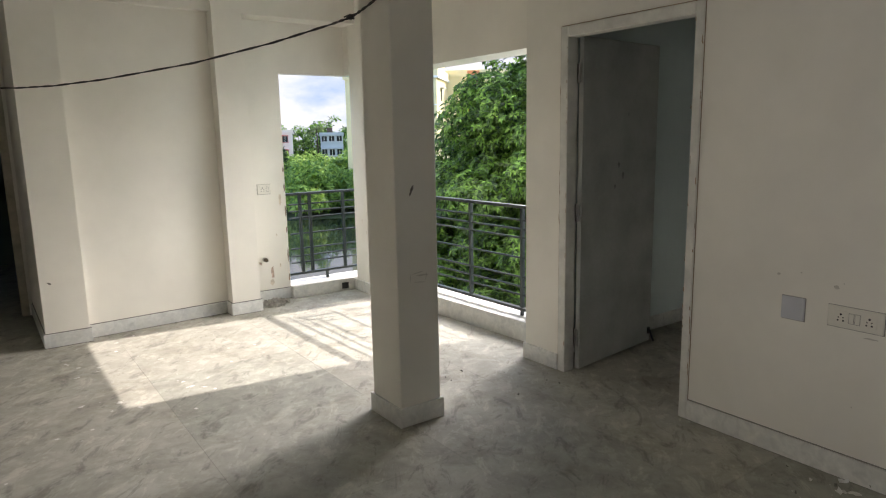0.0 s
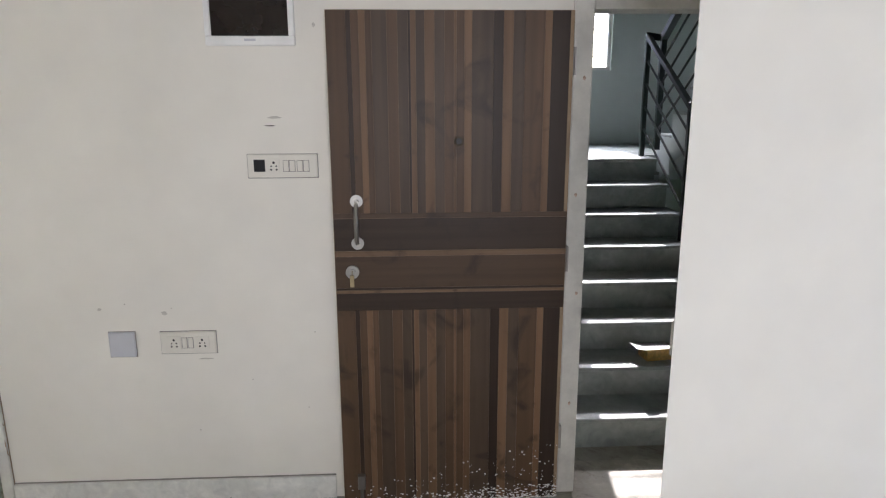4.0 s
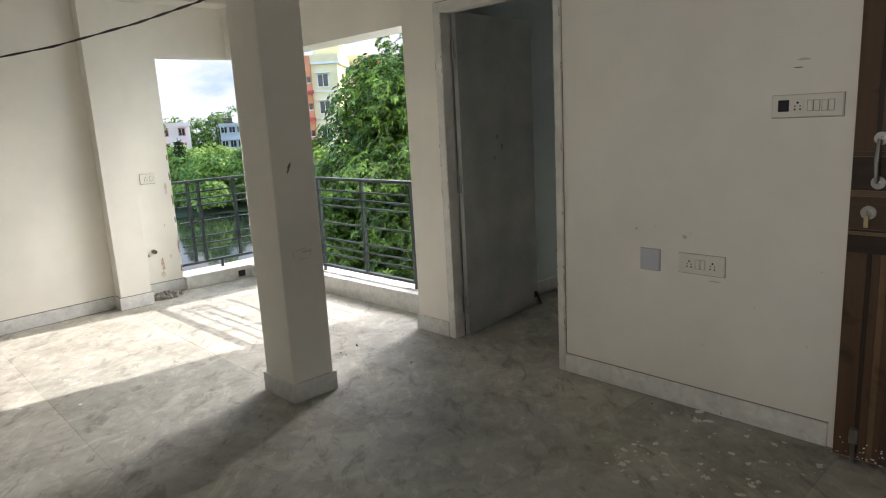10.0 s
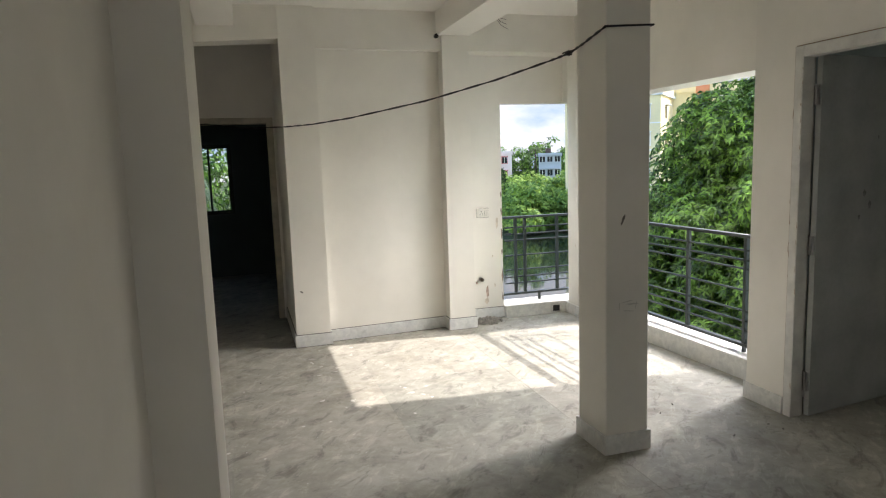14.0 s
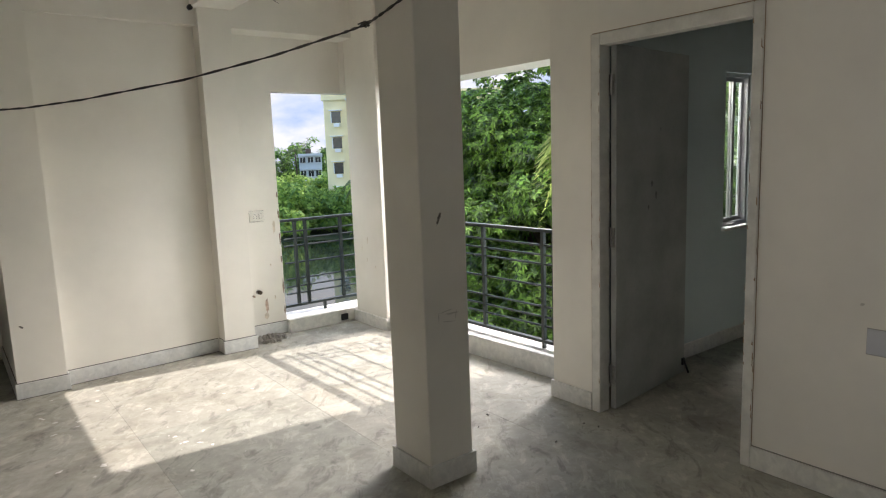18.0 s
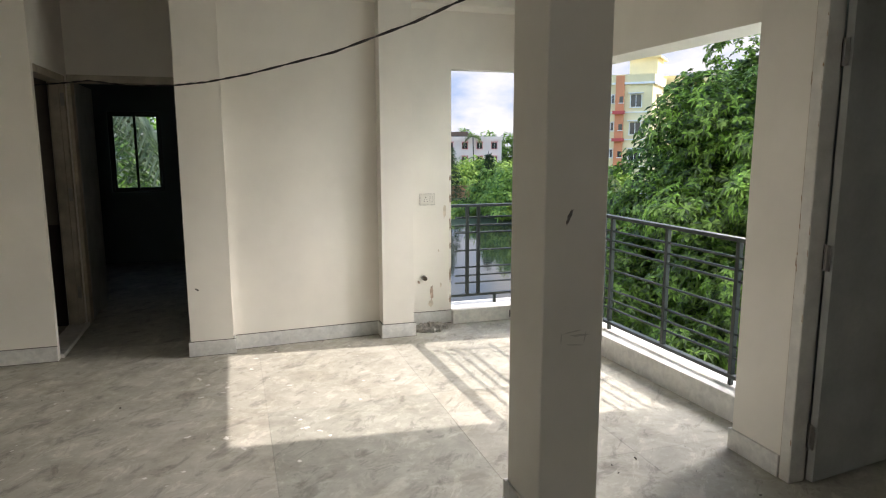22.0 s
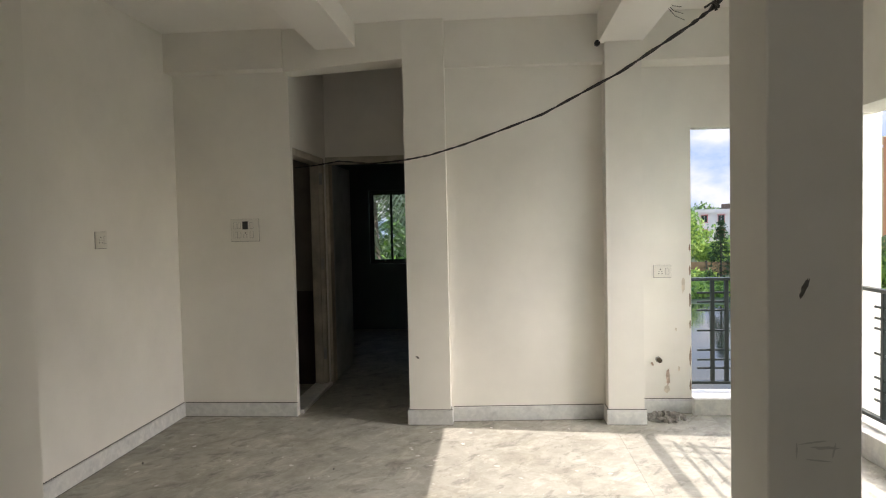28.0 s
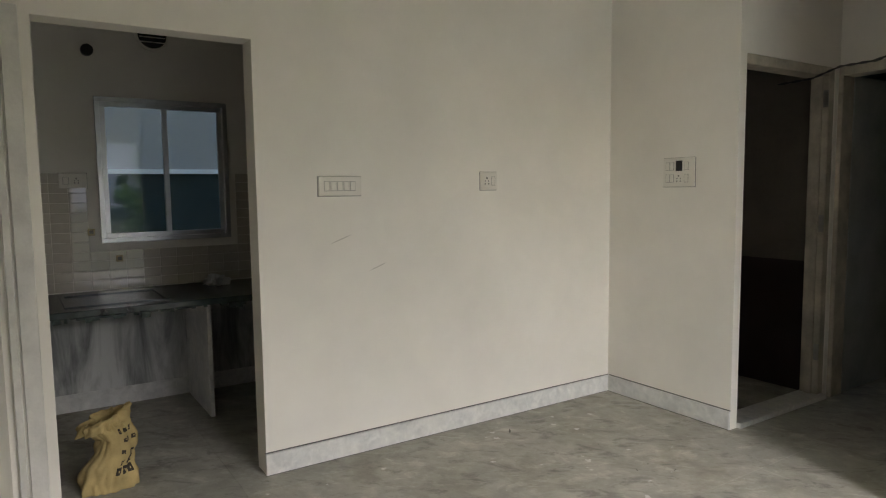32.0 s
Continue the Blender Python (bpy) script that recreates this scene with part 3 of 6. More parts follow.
# ---- doors ----
def bedroom_door():
    """Doorway in the east wall with a primed frame; the leaf stands open into the bedroom."""
    d = thing("door_1", 3.43, 2.58, 0, "open grey primed flush door in a chipped white frame", "door", kind="structure")
    solid("jamb", (-0.066, 0.018, -0.058, 0.002, 0, 2.128), WHITEFRAME, d, bevel=0.004)
    solid("jamb", (-0.066, 0.018, -0.945, -0.897, 0, 2.128), WHITEFRAME, d, bevel=0.004)
    solid("head", (-0.066, 0.018, -0.897, -0.058, 2.066, 2.128), WHITEFRAME, d, bevel=0.004)
    for y0, y1 in ((-0.046, -0.034), (-0.921, -0.909)):
        solid("rebate", (0.019, 0.034, y0, y1, 0, 2.10), WHITEFRAME, d, "inner stop of the frame")
    for y0, y1 in ((-0.001, 0.007), (-0.9475, -0.945)):
        solid("gap", (-0.0582, -0.055, y0, y1, 0, 2.128), LEAFWOOD, d, "dark crack between frame and plaster")
    solid("gap", (-0.0582, -0.055, -0.943, -0.001, 2.124, 2.133), LEAFWOOD, d, "dark crack between frame and plaster")
    rng = random.Random(14)
    bm = bmesh.new()
    for _ in range(46):
        y, z, l = rng.choice((-0.056, 0.0, -0.943, -0.899)) + rng.uniform(-0.004, 0.004), rng.uniform(0.05, 2.05), rng.uniform(0.01, 0.05)
        w = rng.uniform(0.002, 0.005)
        bm.faces.new([bm.verts.new((-0.0666, y + dy * rng.uniform(0.6, 1), z + dz)) for dy, dz in ((-w, 0), (w, l * 0.2), (w * 0.7, l), (-w * 0.4, l * 0.8))])
    part("chips", bm, LEAFWOOD, d, "chips showing brown wood", kind="stuff")
    leaf = solid("leaf", (0.0, 0.86, -0.034, 0.0, 0.012, 2.075), GREYDOOR, d, "grey primed plywood leaf, smudged", bevel=0.002)
    leaf.matrix_local = pose(0.024, -0.064, 0, 0, 0, 6.9)
    for z in (0.22, 1.02, 1.86):
        bm = bmesh.new()
        tube(bm, [(0, 0, z - 0.055), (0, 0, z + 0.055)], 0.009)
        box(bm, -0.032, 0.032, -0.0025, 0.0025, z - 0.055, z + 0.055)
        part("hinge", bm, STEEL, d, "steel butt hinge", smooth=False).matrix_local = pose(0.020, -0.068, 0, 0, 0, 75)
    bm = bmesh.new()
    tube(bm, [(0, 0, 0.10), (0.025, -0.02, 0.012)], 0.007)
    box(bm, -0.012, 0.012, 0.0, 0.012, 0.07, 0.115)
    part("door_stop", bm, BLACK, d, "black door stopper").matrix_local = pose(0.85, -0.014, 0, 0, 0, 6.9)


bedroom_door()


def wood_boards(name, tone, across=False):
    """Laminate printed with brown boards: each strip takes a tone of its own, with grain along it."""
    m = bpy.data.materials.new(name)
    m.use_nodes = True
    nt = m.node_tree
    L = nt.links.new
    b = nt.nodes["Principled BSDF"]
    tc, info = nt.nodes.new("ShaderNodeTexCoord"), nt.nodes.new("ShaderNodeObjectInfo")
    sc = nt.nodes.new("ShaderNodeVectorMath")
    sc.operation = "MULTIPLY"
    sc.inputs[1].default_value = (1.3, 1.3, 38) if across else (30, 30, 1.3)
    L(tc.outputs["Object"], sc.inputs[0])
    n = nt.nodes.new("ShaderNodeTexNoise")
    n.inputs["Scale"].default_value, n.inputs["Detail"].default_value = 1.0, 5
    L(sc.outputs[0], n.inputs["Vector"])
    r = nt.nodes.new("ShaderNodeMix")
    r.data_type = "RGBA"
    r.inputs[6].default_value, r.inputs[7].default_value = (*[c * 0.86 for c in tone], 1), (*[c * 1.12 for c in tone], 1)
    L(info.outputs["Random"], r.inputs[0])
    mul = nt.nodes.new("ShaderNodeMapRange")
    mul.inputs[3].default_value, mul.inputs[4].default_value = 0.6, 1.4
    L(n.outputs["Fac"], mul.inputs[0])
    v = nt.nodes.new("ShaderNodeVectorMath")
    v.operation = "SCALE"
    L(r.outputs[2], v.inputs[0])
    L(mul.outputs[0], v.inputs[3])
    d = nt.nodes.new("ShaderNodeTexNoise")
    d.inputs["Scale"].default_value, d.inputs["Detail"].default_value, d.inputs["Distortion"].default_value = 7, 6, 0.8
    L(tc.outputs["Object"], d.inputs["Vector"])
    dr = nt.nodes.new("ShaderNodeValToRGB")
    dr.color_ramp.elements[0].position, dr.color_ramp.elements[1].position = 0.57, 0.70
    dr.color_ramp.elements[1].color = (0.65, 0.65, 0.65, 1)
    L(d.outputs["Fac"], dr.inputs[0])
    mx = nt.nodes.new("ShaderNodeMix")
    mx.data_type = "RGBA"
    mx.inputs[7].default_value = (0.025, 0.018, 0.014, 1)
    L(dr.outputs[0], mx.inputs[0])
    L(v.outputs[0], mx.inputs[6])
    L(mx.outputs[2], b.inputs["Base Color"])
    b.inputs["Roughness"].default_value, b.inputs["Specular IOR Level"].default_value = 0.45, 0.22
    return m


WOOD = wood_boards("brown_laminate", (0.093, 0.056, 0.033))
DARKWOOD = wood_boards("dark_brown_laminate", (0.036, 0.023, 0.016))
GREYWOOD = wood_boards("grey_brown_laminate", (0.080, 0.054, 0.037))
LIGHTWOOD = wood_boards("light_brown_laminate", (0.160, 0.095, 0.053))
CROSSDARK = wood_boards("dark_brown_cross_laminate", (0.045, 0.029, 0.020), True)
CROSSWOOD = wood_boards("brown_cross_laminate", (0.080, 0.050, 0.031), True)
CROSSLIGHT = wood_boards("light_brown_cross_laminate", (0.165, 0.105, 0.063), True)
# widths in cm of the printed strips, from the lock side to the hinge side
STRIPS = ((WOOD, 7.0), (DARKWOOD, 1.7), (WOOD, 2.8), (LIGHTWOOD, 2.3), (WOOD, 2.2), (GREYWOOD, 5.5), (WOOD, 3.8), (GREYWOOD, 3.7), (DARKWOOD, 0.9), (LIGHTWOOD, 1.9), (GREYWOOD, 3.2), (LIGHTWOOD, 3.5), (GREYWOOD, 3.7), (WOOD, 3.4), (LIGHTWOOD, 0.9), (WOOD, 2.9), (LIGHTWOOD, 2.7), (GREYWOOD, 7.8), (DARKWOOD, 3.6), (LIGHTWOOD, 3.6), (GREYWOOD, 4.2), (WOOD, 7.2), (LIGHTWOOD, 2.6), (DARKWOOD, 6.6))


def main_door():
    """Entrance leaf swung right back against the wall; its frame stands round the opening beyond the hinge."""
    d = thing("door_2", 3.375, -0.645, 0, "open entrance door of dark brown boards in a white frame", "door", kind="structure")
    for y0, y1 in ((-0.075, 0.0), (-1.015, -0.95)):
        solid("jamb", (-0.02, 0.125, y0, y1, 0, 2.05), WHITEFRAME, d, bevel=0.004)
    solid("head", (-0.02, 0.125, -0.95, -0.075, 1.985, 2.05), WHITEFRAME, d, bevel=0.004)
    leaf = thing("leaf")
    leaf.parent = d
    tagged(leaf, "dark brown laminated leaf with vertical and crosswise boards, scuffed at the foot")
    solid("core", (-0.07, -0.035, 0.012, 0.905, 0.015, 1.975), LEAFWOOD, leaf, "plywood core", bevel=0.001)
    for z0, z1 in ((0.02, 0.86), (1.245, 1.973)):
        y = 0.903
        for wood, w in STRIPS:
            y1 = max(0.014, y - 0.01 * w)
            solid("board", (-0.0735, -0.070, y1 + 0.0007, y, z0, z1), wood, leaf)
            y = y1
    z = 0.86
    for h, m in ((0.07, CROSSDARK), (0.012, CROSSLIGHT), (0.01, CROSSDARK), (0.125, CROSSWOOD), (0.022, CROSSLIGHT), (0.126, CROSSDARK), (0.02, CROSSWOOD)):
        solid("board", (-0.0735, -0.070, 0.014, 0.903, z + 0.0008, z + h - 0.0008), m, leaf)
        z += h
    # pull handle, lock with its key, spy hole, stopper
    bm = bmesh.new()
    hz = (1.130, 1.292)
    tube(bm, [(-0.105, 0.815, hz[0]), (-0.118, 0.815, sum(hz) / 2), (-0.105, 0.815, hz[1])], [0.007, 0.0095, 0.007])
    for z in hz:
        tube(bm, [(-0.073, 0.815, z), (-0.108, 0.815, z)], 0.009)
        tube(bm, [(-0.072, 0.815, z), (-0.078, 0.815, z)], 0.024, 20)
    part("pull_handle", bm, STEEL, leaf, "brushed steel pull handle", smooth=False)
    bm = bmesh.new()
    tube(bm, [(-0.072, 0.838, 1.018), (-0.085, 0.838, 1.018)], 0.026, 20)
    tube(bm, [(-0.085, 0.838, 1.018), (-0.094, 0.838, 1.018)], 0.014, 16)
    lock = part("lock", bm, STEEL, leaf, "round steel night latch")
    bm = bmesh.new()
    box(bm, -0.105, -0.092, 0.8365, 0.8395, 1.008, 1.028)
    box(bm, -0.107, -0.104, 0.830, 0.846, 0.965, 1.012)
    part("key", bm, BRASS, lock, "key left in the lock", bevel=0.001)
    bm = bmesh.new()
    tube(bm, [(-0.072, 0.43, 1.513), (-0.08, 0.43, 1.513)], 0.018, 18)
    spy = part("spy_hole", bm, AGED, leaf, "round brass spy hole")
    bm = bmesh.new()
    tube(bm, [(-0.078, 0.43, 1.513), (-0.083, 0.43, 1.513)], 0.011, 14)
    part("lens", bm, CABLE, spy, "dark glass eye")
    bm = bmesh.new()
    tube(bm, [(-0.085, 0.83, 0.13), (-0.085, 0.83, 0.005)], 0.008)
    box(bm, -0.095, -0.072, 0.815, 0.845, 0.09, 0.15)
    part("door_stop", bm, STEEL, leaf, "steel drop stopper")
    for k, (y, z) in enumerate(((-0.04, 0.42), (-0.05, 0.90), (-0.03, 1.30), (-0.045, 1.74))):
        smear("rust_spot", Matrix.Identity(4), 0.014, 0.022, RUST, 140 + k, "rusty nail spot", d, 10).matrix_local = pose(-0.0205, y, z, 0, 0, -90)
    for z in (0.28, 1.05, 1.80):
        bm = bmesh.new()
        tube(bm, [(-0.045, 0.004, z - 0.05), (-0.045, 0.004, z + 0.05)], 0.007)
        box(bm, -0.052, -0.018, -0.004, 0.0005, z - 0.05, z + 0.05)
        part("hinge", bm, STEEL, d, "steel butt hinge")



# ---- railings of the balcony ----
RAIL_Z = (0.20, 0.308, 0.372, 0.445, 0.592, 0.745, 0.808, 0.876)


def railing(name, a, b, posts, spread, label, reach=(0.0, 1.0)):
    """A steel railing: flat top and bottom bars, thin rods that end free, square posts at fractions of its length, a few legs."""
    a, b = Vector((*a, 0)), Vector((*b, 0))
    r = thing(name, label=label, category="railing", group="balcony railings")
    up = lambda p, z: (p.x, p.y, z)
    for nm, z, w, h in (("top_rail", 0.978, 0.05, 0.022), ("bottom_rail", 0.20, 0.04, 0.022)):
        bm = bmesh.new()
        bar(bm, up(a, z), up(b, z), w, h)
        part(nm, bm, RAIL, r, bevel=0.002)
    for z in RAIL_Z[1:]:
        bm = bmesh.new()
        tube(bm, [up(a.lerp(b, reach[0]), z), up(a.lerp(b, reach[1]), z)], 0.008, 8)
        part("rod", bm, RAIL, r)
    for f in posts:
        p = a.lerp(b, f)
        bm = bmesh.new()
        bar(bm, up(p, 0.21), up(p, 0.968), 0.028, 0.028)
        part("post", bm, RAIL, r, bevel=0.002)
    for f in spread:
        p = a.lerp(b, f)
        bm = bmesh.new()
        bar(bm, up(p, 0.09), up(p, 0.195), 0.022, 0.022)
        part("leg", bm, RAIL, r)
    return r


railing("balcony_railing", (3.72, 2.89), (3.655, 4.94), (0.098, 0.146, 0.195, 0.487, 0.783, 0.834, 0.883), (0.195, 0.783), "dark green steel balcony railing with horizontal rods", (0.05, 0.925))
railing("balcony_railing", (2.79, 5.66), (3.80, 5.66), (0.183, 0.284, 0.64, 0.94), (0.437,), "short dark green steel railing in the balcony opening", (0.073, 1.0))

# ---- switches and sockets ----
def on_wall(x, y, z, facing):
    """A pose on a wall: the plate's own x runs along the wall to the viewer's right, its y points into the wall, z up."""
    return pose(x, y, z, 0, 0, {"west": -90, "south": 0, "east": 90, "north": 180}[facing])


def round_pin(bm, x, z, r):
    tube(bm, [(x, -0.0139, z), (x, -0.0128, z)], r * 1.15, 8)


def plate(name, m, w, h, cells, label, material=PLASTIC, category="switch plate"):
    """A modular wall plate, its top left at the pose. cells: (kind, left, width, top, height) as fractions."""
    p = thing(name, label=label, category=category, group="switch and socket plates")
    p.matrix_world = m
    if w > 0.05:
        # slightly larger dark plate paints in the outline shadow, deeper below
        solid("backing", (-0.0022, w + 0.0022, -0.0035, 0, -h - 0.0032, 0.0015), PLATEGAP, p, "dark rim painted as the plate's outline shadow")
    solid("frame", (0, w, -0.011, 0, -h, 0), material, p, bevel=0.003)
    for kind, l, cw, t, ch in cells:
        x0, x1, z1, z0 = l * w, (l + cw) * w, -t * h, -(t + ch) * h
        if kind == "switch":
            z0, z1 = z0 + 0.12 * ch * h, z1 - 0.12 * ch * h
            solid("switch_gap", (x0 - 0.001, x1 + 0.001, -0.0117, -0.010, z0 - 0.002, z1 + 0.0015), PLATEGAP, p, "dark gap round a switch")
            solid("switch", (x0 + 0.001, x1 - 0.001, -0.0145, -0.0085, z0, z1), material, p, bevel=0.0015)
            continue
        if kind == "indicator":
            solid("indicator", (x0, x1, -0.0135, -0.0085, z0, z1), BLACK, p, "black indicator module", bevel=0.001)
            continue
        if kind == "blank":
            for fx in (0.15, 0.85):
                bm = bmesh.new()
                tube(bm, [(fx * w, -0.0105, -h / 2), (fx * w, -0.0088, -h / 2)], 0.0025, 8)
                part("screw", bm, STEEL, p)
            continue
        so = solid("socket", (x0, x1, -0.0132, -0.0085, z0, z1), material, p, bevel=0.001)
        cx, cz, s = (x0 + x1) / 2, (z0 + z1) / 2, (z1 - z0)
        bm = bmesh.new()
        for dx, dz, r in ((0, 0.22, 0.0042), (-0.17, -0.02, 0.0027), (0.17, -0.02, 0.0027), (-0.19, -0.26, 0.0034), (0.19, -0.26, 0.0034)):
            round_pin(bm, cx + dx * s, cz + dz * s, r)
        part("pin_holes", bm, BLACK, so, "dark pin holes")
    return p


plate("switch_plate", on_wall(3.375, 0.580, 1.464, "west"), 0.262, 0.088,
      [("indicator", 0.09, 0.16, 0.22, 0.52), ("socket", 0.29, 0.17, 0.18, 0.62), ("switch", 0.51, 0.08, 0.2, 0.6), ("switch", 0.60, 0.08, 0.2, 0.6), ("switch", 0.71, 0.08, 0.2, 0.6), ("switch", 0.80, 0.08, 0.2, 0.6)],
      "ivory switch plate with socket and black indicator beside the entrance")
plate("socket_plate", on_wall(3.375, 0.972, 0.764, "west"), 0.218, 0.092,
      [("socket", 0.12, 0.25, 0.2, 0.6), ("switch", 0.39, 0.09, 0.2, 0.6), ("switch", 0.50, 0.09, 0.2, 0.6), ("socket", 0.63, 0.25, 0.2, 0.6)], "ivory double socket plate low on the wall")
plate("blank_plate", on_wall(3.375, 1.174, 0.766, "west"), 0.102, 0.104, [("blank", 0, 1, 0, 1)], "lilac-grey blank cover plate low on the wall", GREYPL)
plate("socket_plate", on_wall(2.523, 5.545, 1.095, "south"), 0.122, 0.088, [("socket", 0.16, 0.42, 0.14, 0.72), ("switch", 0.66, 0.2, 0.2, 0.6)], "ivory socket plate on the balcony wall")
plate("switch_plate", on_wall(-0.614, 5.43, 1.50, "south"), 0.213, 0.165,
      [("indicator", 0.42, 0.2, 0.1, 0.36), ("socket", 0.40, 0.24, 0.52, 0.38), ("switch", 0.1, 0.12, 0.12, 0.34), ("switch", 0.23, 0.12, 0.12, 0.34), ("switch", 0.1, 0.12, 0.54, 0.34), ("switch", 0.23, 0.12, 0.54, 0.34), ("switch", 0.69, 0.12, 0.12, 0.34), ("switch", 0.69, 0.12, 0.54, 0.34)],
      "square ivory switch plate with black indicator beside the corridor")
plate("switch_plate", on_wall(-1.035, 3.431, 1.405, "east"), 0.226, 0.094, [("switch", 0.13 + 0.15 * k, 0.12, 0.2, 0.6) for k in range(5)], "ivory plate of five switches beside the kitchen opening")
plate("socket_plate", on_wall(-1.035, 4.392, 1.43, "east"), 0.112, 0.10, [("socket", 0.15, 0.42, 0.16, 0.66), ("switch", 0.66, 0.2, 0.2, 0.6)], "ivory socket plate on the plain wall")
plate("switch_plate", pose(2.494, -0.770, 1.10, 0, 0, 139.4), 0.075, 0.095, [("switch", 0.2, 0.3, 0.2, 0.6), ("switch", 0.52, 0.3, 0.2, 0.6)], "ivory switch plate on the wall end beside the entrance")


def distribution_board():
    d = thing("distribution_board", label="white recessed breaker box with a smoked cover above the switch plate", category="breaker box")
    d.matrix_world = on_wall(3.375, 0.697, 2.062, "west")
    bm = bmesh.new()
    for q in ((0, 0.32, -0.205, -0.172), (0, 0.32, -0.022, 0), (0, 0.022, -0.172, -0.022), (0.298, 0.32, -0.172, -0.022)):
        box(bm, q[0], q[1], -0.022, 0, q[2], q[3])
    part("frame", bm, PAPER, d, "white plastic frame", bevel=0.003)
    solid("cover", (0.022, 0.298, -0.016, -0.004, -0.172, -0.022), SMOKED, d, "smoked brown cover", bevel=0.002)
    solid("latch", (0.14, 0.18, -0.0245, -0.022, -0.19, -0.182), GREYPL, d)


distribution_board()


# ---- cable strung from the corridor to the pillar ----
def cable_run():
    c = thing("cable", label="black twisted cable strung from the corridor to the pillar", category="cable")
    pts = [(-0.30, 6.05, 1.93), (-0.16, 6.16, 1.955), (0.1, 5.95, 1.965), (0.45, 5.55, 1.90), (0.75, 5.222, 1.888), (0.95, 4.96, 1.89), (1.2, 4.6, 1.912), (1.62, 4.0, 1.978), (1.9, 3.4, 2.045), (2.05, 2.95, 2.095), (2.088, 2.80, 2.112), (2.107, 2.70, 2.14), (2.107, 2.47, 2.185)]
    dense = []
    for a, b in zip(pts, pts[1:]):
        dense += [Vector(a).lerp(Vector(b), k / 8) for k in range(8)]
    dense.append(Vector(pts[-1]))
    for s in (0, math.pi):
        bm = bmesh.new()
        tube(bm, [p + Vector((0.0035 * math.cos(i * 1.1 + s), 0, 0.0035 * math.sin(i * 1.1 + s))) for i, p in enumerate(dense)], 0.0038, 6)
        part("strand", bm, CABLE, c, smooth=True)
    bm = bmesh.new()
    ring = [(2.107, 2.47, 2.185), (2.108, 2.469, 2.186), (2.374, 2.467, 2.20), (2.374, 2.777, 2.19), (2.112, 2.777, 2.13)]
    tube(bm, ring, 0.0055, 6)
    part("loop", bm, CABLE, c, "loop of cable tied round the pillar")
    bm = bmesh.new()
    rng = random.Random(3)
    for k in range(7):
        a = Vector((2.086 + rng.uniform(-.008, .008), 2.795 + rng.uniform(-.02, .02), 2.112))
        tube(bm, [a + Vector((0, 0, -0.012)), a + Vector((rng.uniform(-.012, .012), rng.uniform(-.02, .02), 0.012)), a + Vector((rng.uniform(-.02, .02), rng.uniform(-.03, .03), rng.uniform(-.012, .018)))], 0.004, 5)
    part("knot", bm, CABLE, c, "knot of tape and wire")


cable_run()


def wire_end(name, pts, r, label):
    t = thing(name, label=label, category="wire")
    for k in range(3):
        bm = bmesh.new()
        tube(bm, [Vector(p) + Vector((0.004 * k * i, 0.006 * (k - 1) * i, -0.008 * k * i * (i > 1))) for i, p in enumerate(pts)], r, 6)
        part("strand", bm, CABLE, t, smooth=True)
    if r > 0.002:
        bm = bmesh.new()
        tube(bm, [Vector(pts[0]) - Vector((0.002, 0, 0)), Vector(pts[0]) + Vector((0.012, 0, 0))], [0.024, 0.02], 14)
        part("conduit", bm, BLACK, t, "black conduit end")


wire_end("loose_wire", [(-1.035, 3.59, 2.361), (-1.02, 3.61, 2.35), (-0.99, 3.65, 2.31), (-0.96, 3.70, 2.295)], 0.0024, "loose black wire ends sticking out of the wall")
wire_end("ceiling_wire", [(2.36, 4.6, CEILING), (2.35, 4.6, 2.80), (2.37, 4.6, 2.72), (2.42, 4.6, 2.67), (2.47, 4.6, 2.66)], 0.0016, "thin wire hanging from the ceiling")
bm = bmesh.new()
tube(bm, [(2.09, 5.27, 2.65), (2.09, 5.247, 2.65)], 0.02, 14)
part("conduit_end", bm, BLACK, None, "black conduit end high on the pilaster", category="conduit")


# ---- marks and dirt that lie on surfaces ----
SMUDGE = mat("dark_smudge", (0.20, 0.185, 0.165), 0.9, var=0.3, scale=30, grain=120, bump=0)
DOORMARK = mat("grey_hand_mark", (0.27, 0.275, 0.26), 0.85, var=0.25, scale=30, grain=120, bump=0)
FAINT = mat("faint_smudge", (0.62, 0.59, 0.53), 0.9, var=0.15, scale=20, grain=120, bump=0)
SCUFF = mat("pale_scuff", (0.63, 0.605, 0.55), 0.9, var=0.1, scale=20, grain=120, bump=0)
RUST = mat("rust_stain", (0.66, 0.50, 0.40), 0.9, var=0.35, scale=30, grain=120, bump=0.2)


def smear(name, m, w, h, material, seed, label, parent=None, n=18, category="smudge"):
    """An uneven flat blot standing 0.4 mm off its wall."""
    rng = random.Random(seed)
    bm = bmesh.new()
    vs = [bm.verts.new((0.5 * w * math.cos(a) * (0.55 + 0.45 * rng.random()), -0.0004, 0.5 * h * math.sin(a) * (0.55 + 0.45 * rng.random()))) for a in [2 * math.pi * k / n for k in range(n)]]
    bm.faces.new(vs)
    ob = part(name, bm, material, parent, label, category="" if parent else category, group="" if parent else "marks on the walls")
    ob.matrix_world = m
    return ob


